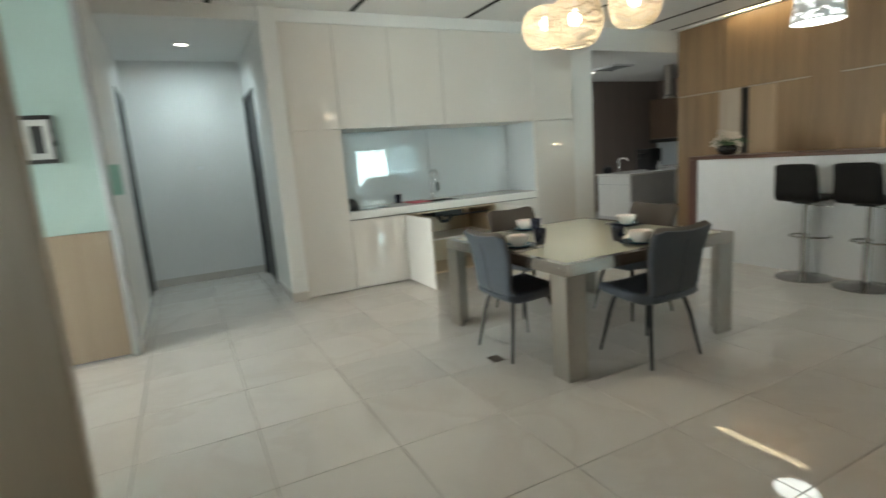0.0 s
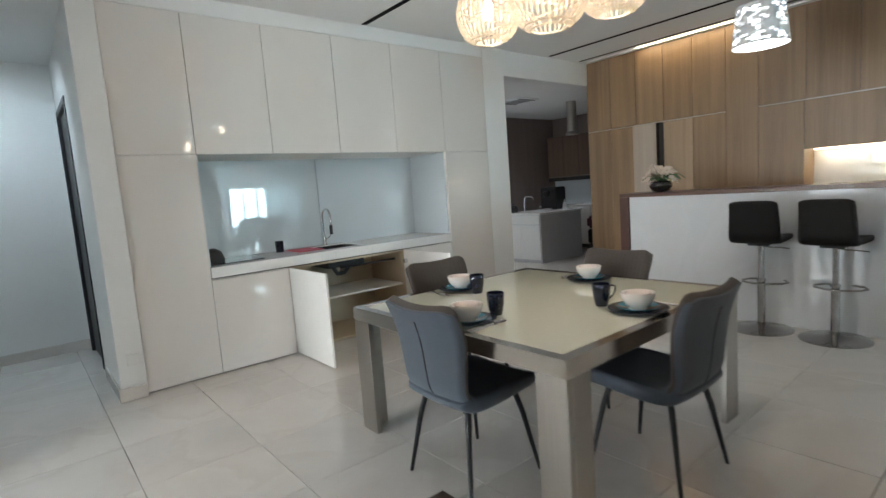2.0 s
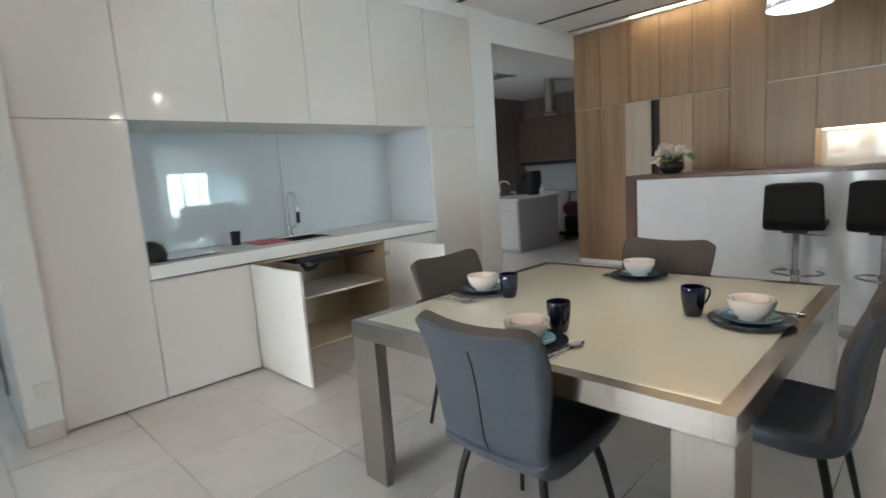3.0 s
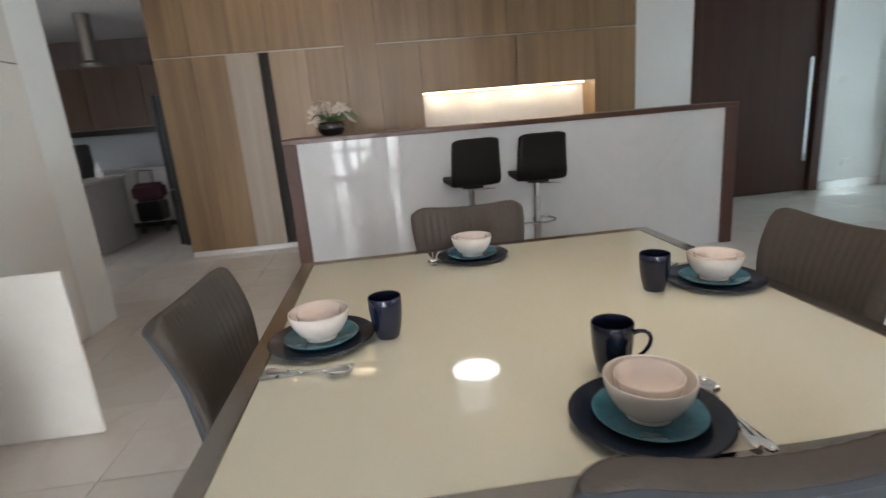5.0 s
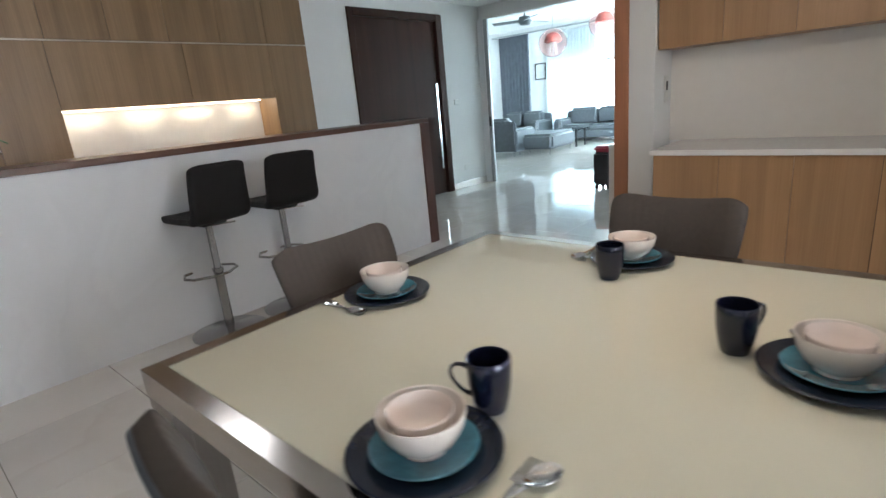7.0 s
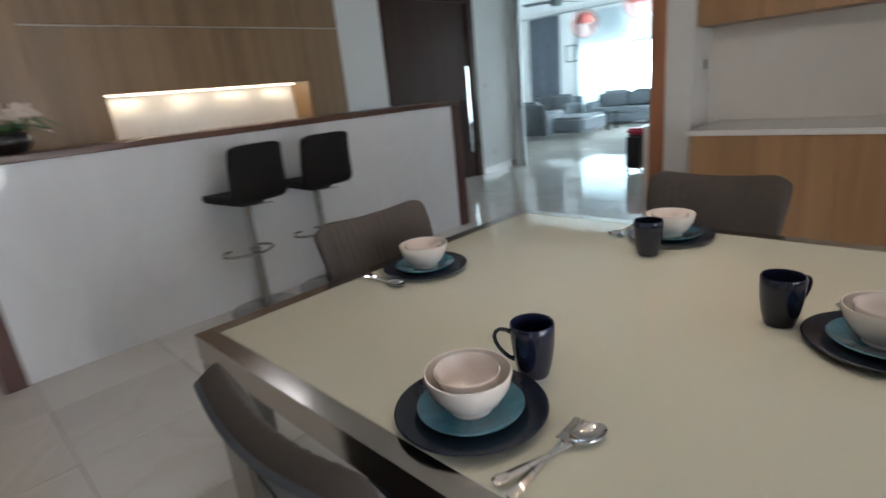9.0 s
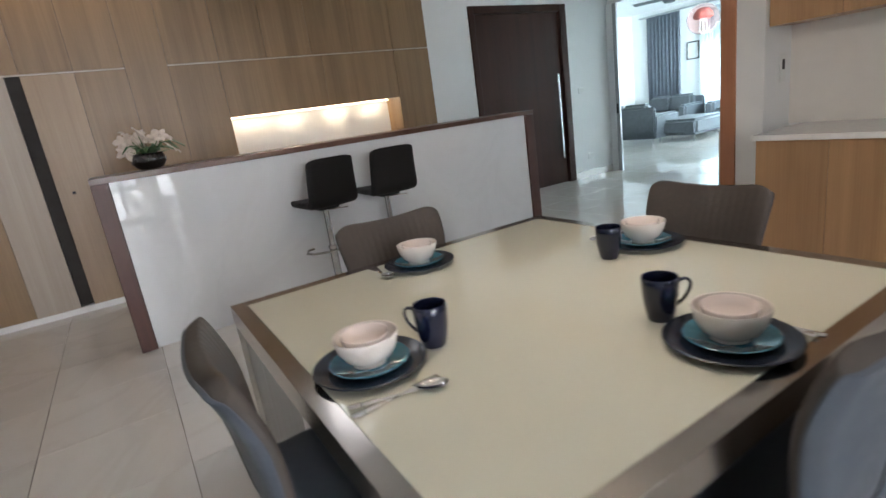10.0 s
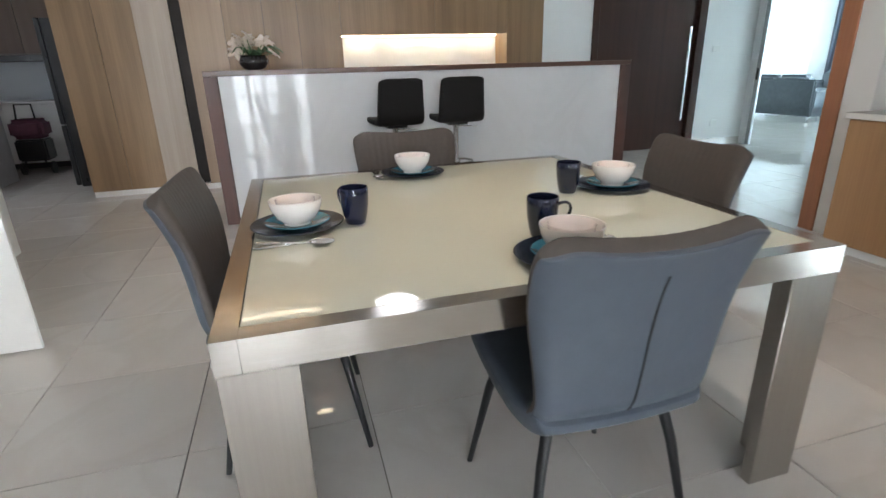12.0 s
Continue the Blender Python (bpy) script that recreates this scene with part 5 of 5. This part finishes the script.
part("neck", tube([(5.75, 5.2, 0.88), (5.75, 5.2, 1.12), (5.78, 5.17, 1.16), (5.85, 5.1, 1.15), (5.87, 5.08, 1.10)], 0.012), CHROME, kt)
solid("soap_bottle", lathe([(0, 0), (0.035, 0), (0.037, 0.02), (0.035, 0.10), (0.012, 0.14), (0.012, 0.18), (0, 0.18)], 18, (6.35, 4.75, 0.88)), PLASTIC, "white soap bottle on the kitchen island", "bottle")
kp = thing("stock_pot", "small black lidded pot on the kitchen island", "pot", (5.62, 5.36, 0.88))
part("body", lathe([(0, 0), (0.075, 0), (0.088, 0.015), (0.09, 0.09), (0.084, 0.10), (0, 0.10)], 24, (5.62, 5.36, 0.88)), BLACKPLASTIC, kp)
part("lid", lathe([(0, 0.102), (0.088, 0.102), (0.07, 0.125), (0.02, 0.135), (0.018, 0.155), (0, 0.157)], 24, (5.62, 5.36, 0.88)), BLACKPLASTIC, kp)
cm = thing("coffee_machine", "black coffee machine on the kitchen island", "coffee machine", (6.45, 5.1, 0.88))
part("body", boxes([(6.28, 6.60, 4.90, 5.26, 0.88, 1.30)], 0.02, 2), BLACKPLASTIC, cm)
part("spout", boxes([(6.20, 6.285, 5.03, 5.14, 1.12, 1.22)], 0.01), BLACKPLASTIC, cm)
part("tray", boxes([(6.18, 6.285, 4.96, 5.2, 0.88, 0.91)], 0.005), CHROME, cm)
for k in range(4):
    y0 = 3.0 + 0.8 * k
    u = thing("kitchen_base_unit", "white base cabinet along the kitchen wall", "cabinet", (7.8, y0 + 0.4, 0), "kitchen wall cabinets")
    part("carcass", boxes([(7.52, 8.09, y0 + 0.002, y0 + 0.798, 0.08, 0.85)], 0), QUARTZ, u)
    part("door", boxes([(7.50, 7.519, y0 + 0.003, y0 + 0.399, 0.09, 0.848)], 0.002), QUARTZ, u)
    part("door", boxes([(7.50, 7.519, y0 + 0.402, y0 + 0.797, 0.09, 0.848)], 0.002), QUARTZ, u)
    part("plinth", boxes([(7.56, 8.09, y0, y0 + 0.8, 0, 0.08)], 0), EDGE, u)
    v = thing("kitchen_wall_unit", "brown upper cabinet along the kitchen wall", "cabinet", (7.9, y0 + 0.4, 1.45), "kitchen wall cabinets")
    part("carcass", boxes([(7.77, 8.09, y0 + 0.002, y0 + 0.798, 1.48, 2.35)], 0), KDARK, v)
    part("door", boxes([(7.75, 7.769, y0 + 0.003, y0 + 0.399, 1.50, 2.35)], 0.002), KBROWN, v)
    part("door", boxes([(7.75, 7.769, y0 + 0.402, y0 + 0.797, 1.50, 2.35)], 0.002), KBROWN, v)
    part("light_rail", boxes([(7.75, 8.09, y0, y0 + 0.8, 1.40, 1.478)], 0), BLACKPLASTIC, v)
solid("worktop", boxes([(7.48, 8.09, 3.0, 6.29, 0.852, 0.89)], 0.003), QUARTZ, "pale stone worktop along the kitchen wall", "worktop")
solid("backsplash", boxes([(8.08, 8.098, 3.0, 6.29, 0.891, 1.40)], 0), BACKGLASS, "pale glass backsplash along the kitchen wall", "backsplash")
hd = thing("island_hood", "stainless cylinder cooker hood hanging over the island", "hood", (6.34, 4.51, 2.2))
part("chimney", lathe([(0.085, 0.06), (0.085, 0.58)], 28, (6.34, 4.51, 2.20)), STEEL, hd)
part("canopy", lathe([(0, 0.0), (0.115, 0.0), (0.12, 0.02), (0.07, 0.06), (0, 0.06)], 32, (6.34, 4.51, 2.20)), STEEL, hd)
part("light", lathe([(0, -0.003), (0.05, -0.003), (0.05, 0), (0, 0)], 20, (6.34, 4.51, 2.20)), QUARTZ, hd)
ac = thing("ceiling_cassette", "white square air conditioning cassette in the kitchen ceiling", "air conditioner", (5.15, 4.7, 2.78))
part("panel", boxes([(4.95, 5.45, 4.5, 5.0, 2.755, 2.78)], 0.006), WHITEMETAL, ac)
part("grille", boxes([(5.05, 5.35, 4.6 + 0.04 * k, 4.6 + 0.04 * k + 0.022, 2.748, 2.756) for k in range(8)], 0.002), ALU, ac)
for b in ((5.0, 5.40, 4.53, 4.56), (5.0, 5.40, 4.94, 4.97)):
    part("louvre", boxes([(*b, 2.749, 2.756)], 0.002), BLACKPLASTIC, ac)
fr = thing("refrigerator", "tall black refrigerator beside the oak wall", "refrigerator", (5.8, 3.2, 0))
part("body", boxes([(5.66, 6.28, 2.75, 3.62, 0.03, 1.76)], 0.01), BLACKPLASTIC, fr)
part("door", boxes([(5.66, 6.28, 3.622, 3.67, 0.05, 0.70)], 0.008), BLACKPLASTIC, fr)
part("door", boxes([(5.66, 6.28, 3.622, 3.67, 0.71, 1.76)], 0.008), BLACKPLASTIC, fr)
# bag and box are coloured dark in place of the kitchen's shade
tr = thing("shopping_trolley", "folding shopping trolley with a pink bag, coloured dark for the dim kitchen", "trolley", (7.1, 4.5, 0))
part("frame", tube([(6.95, 4.62, 0.12), (6.99, 4.62, 0.60), (7.02, 4.60, 0.88), (7.02, 4.42, 0.88), (6.99, 4.40, 0.60), (6.95, 4.40, 0.12)], 0.011), BLACKMETAL, tr)
part("bag", boxes([(6.90, 7.22, 4.32, 4.70, 0.46, 0.70)], 0.05, 3), PINKBAG, tr, "pink canvas bag with the kitchen's dimness in its colour")
part("box", boxes([(6.92, 7.2, 4.34, 4.68, 0.18, 0.45)], 0.02, 2), BLACKPLASTIC, tr)
for y in (4.34, 4.68):
    part("wheel", tube([(7.0, y - 0.012, 0.08), (7.0, y + 0.012, 0.08)], 0.08, 20), BLACKPLASTIC, tr)

# balcony view: parapet greenery and a tower block far away
tw = thing("apartment_building", "pale high-rise block with rows of dark windows", "building", (-60, 10, -20))
part("wall", boxes([(-68, -60, 2, 20, -25, 30)], 0.0), CONCRETE, tw)
for k in range(13):
    for j in range(4):
        part("window", boxes([(-60.0, -59.9, 3.2 + 4.3 * j, 6.2 + 4.3 * j, -12 + 3.1 * k, -10.4 + 3.1 * k)], 0.0), BLACKPLASTIC, tw)
pl = thing("planter", "long planter with dense green shrubs on the balcony", "plant", (-5.6, 1.0, 0))
part("box", boxes([(-5.85, -5.45, -0.6, 2.6, -0.05, 0.35)], 0.01), CONCRETE, pl)
bm = bmesh.new()
rs = random.Random(3)
for k in range(900):
    c = Vector((-5.65 + rs.gauss(0, 0.13), rs.uniform(-0.6, 2.6), 0.35 + abs(rs.gauss(0, 0.28))))
    e = Euler((rs.uniform(0, 6), rs.uniform(0, 6), rs.uniform(0, 6)))
    q = []
    for p in ((-0.05, 0, 0), (0, 0.02, 0.008), (0.06, 0, 0), (0, -0.02, 0.008)):
        v = Vector(p)
        v.rotate(e)
        q.append(bm.verts.new(c + v))
    bm.faces.new(q)
tagged(part("foliage", bm, LEAF, pl), kind="stuff")
structure("ground_balcony", [(-6.2, -4.75, -1.4, 2.9, -0.2, -0.02)], CONCRETE, "grey balcony slab", "balcony")

# floor tiles
GX, GY = 0.606, 0.615
fl = bpy.data.objects["floor"]
def tile_mesh(name, w, d):
    return to_mesh(name, boxes([(-w / 2, w / 2, -d / 2, d / 2, -0.009, 0)], 0.0012), TILE)


tm = tile_mesh("tile", GX - 0.0035, GY - 0.0035)
far = []
for i in range(-8, 14):
    for j in range(-20, 12):
        x, y = 0.076 + GX * (i + 0.5), -0.67 + GY * (j + 0.5)
        main = -4.6 < x < 5.28 and -5.1 < y < 3.4
        hall = -2.8 < x < -0.7 and 3.3 <= y < 5.9
        kit = (3.35 < x < 8.2 and 3.3 <= y < 6.4) or (5.6 < x < 8.2 and 2.0 < y < 3.3)
        liv = 1.7 < x < 10.3 and y <= -5.1
        near = (main and x > -2.6 and -2.2 < y) or hall
        if near:
            ob = new("tile", tm)
            ob.parent = fl
            ob.location = (x, y, 0)
        elif main or kit or liv:
            far.append((x - GX / 2 + 0.002, x + GX / 2 - 0.002, y - GY / 2 + 0.002, y + GY / 2 - 0.002, -0.009, 0))
for i in range(14, 18):
    for j in range(-20, -7):
        x, y = 0.076 + GX * (i + 0.5), -0.67 + GY * (j + 0.5)
        far.append((x - GX / 2 + 0.002, x + GX / 2 - 0.002, y - GY / 2 + 0.002, y + GY / 2 - 0.002, -0.009, 0))
vs, fs = [], []
for x0, x1, y0, y1, z0, z1 in far:
    n = len(vs)
    vs += [(x0, y0, z1), (x1, y0, z1), (x1, y1, z1), (x0, y1, z1), (x0, y0, z0), (x1, y0, z0), (x1, y1, z0), (x0, y1, z0)]
    fs += [(n, n + 1, n + 2, n + 3), (n, n + 4, n + 5, n + 1), (n + 1, n + 5, n + 6, n + 2), (n + 2, n + 6, n + 7, n + 3), (n + 3, n + 7, n + 4, n)]
me = bpy.data.meshes.new("tiles")
me.from_pydata(vs, [], fs)
me.materials.append(TILE)
ob = new("tiles", me)
ob.parent = fl
tagged(ob, "further polished marble tiles", kind="stuff")
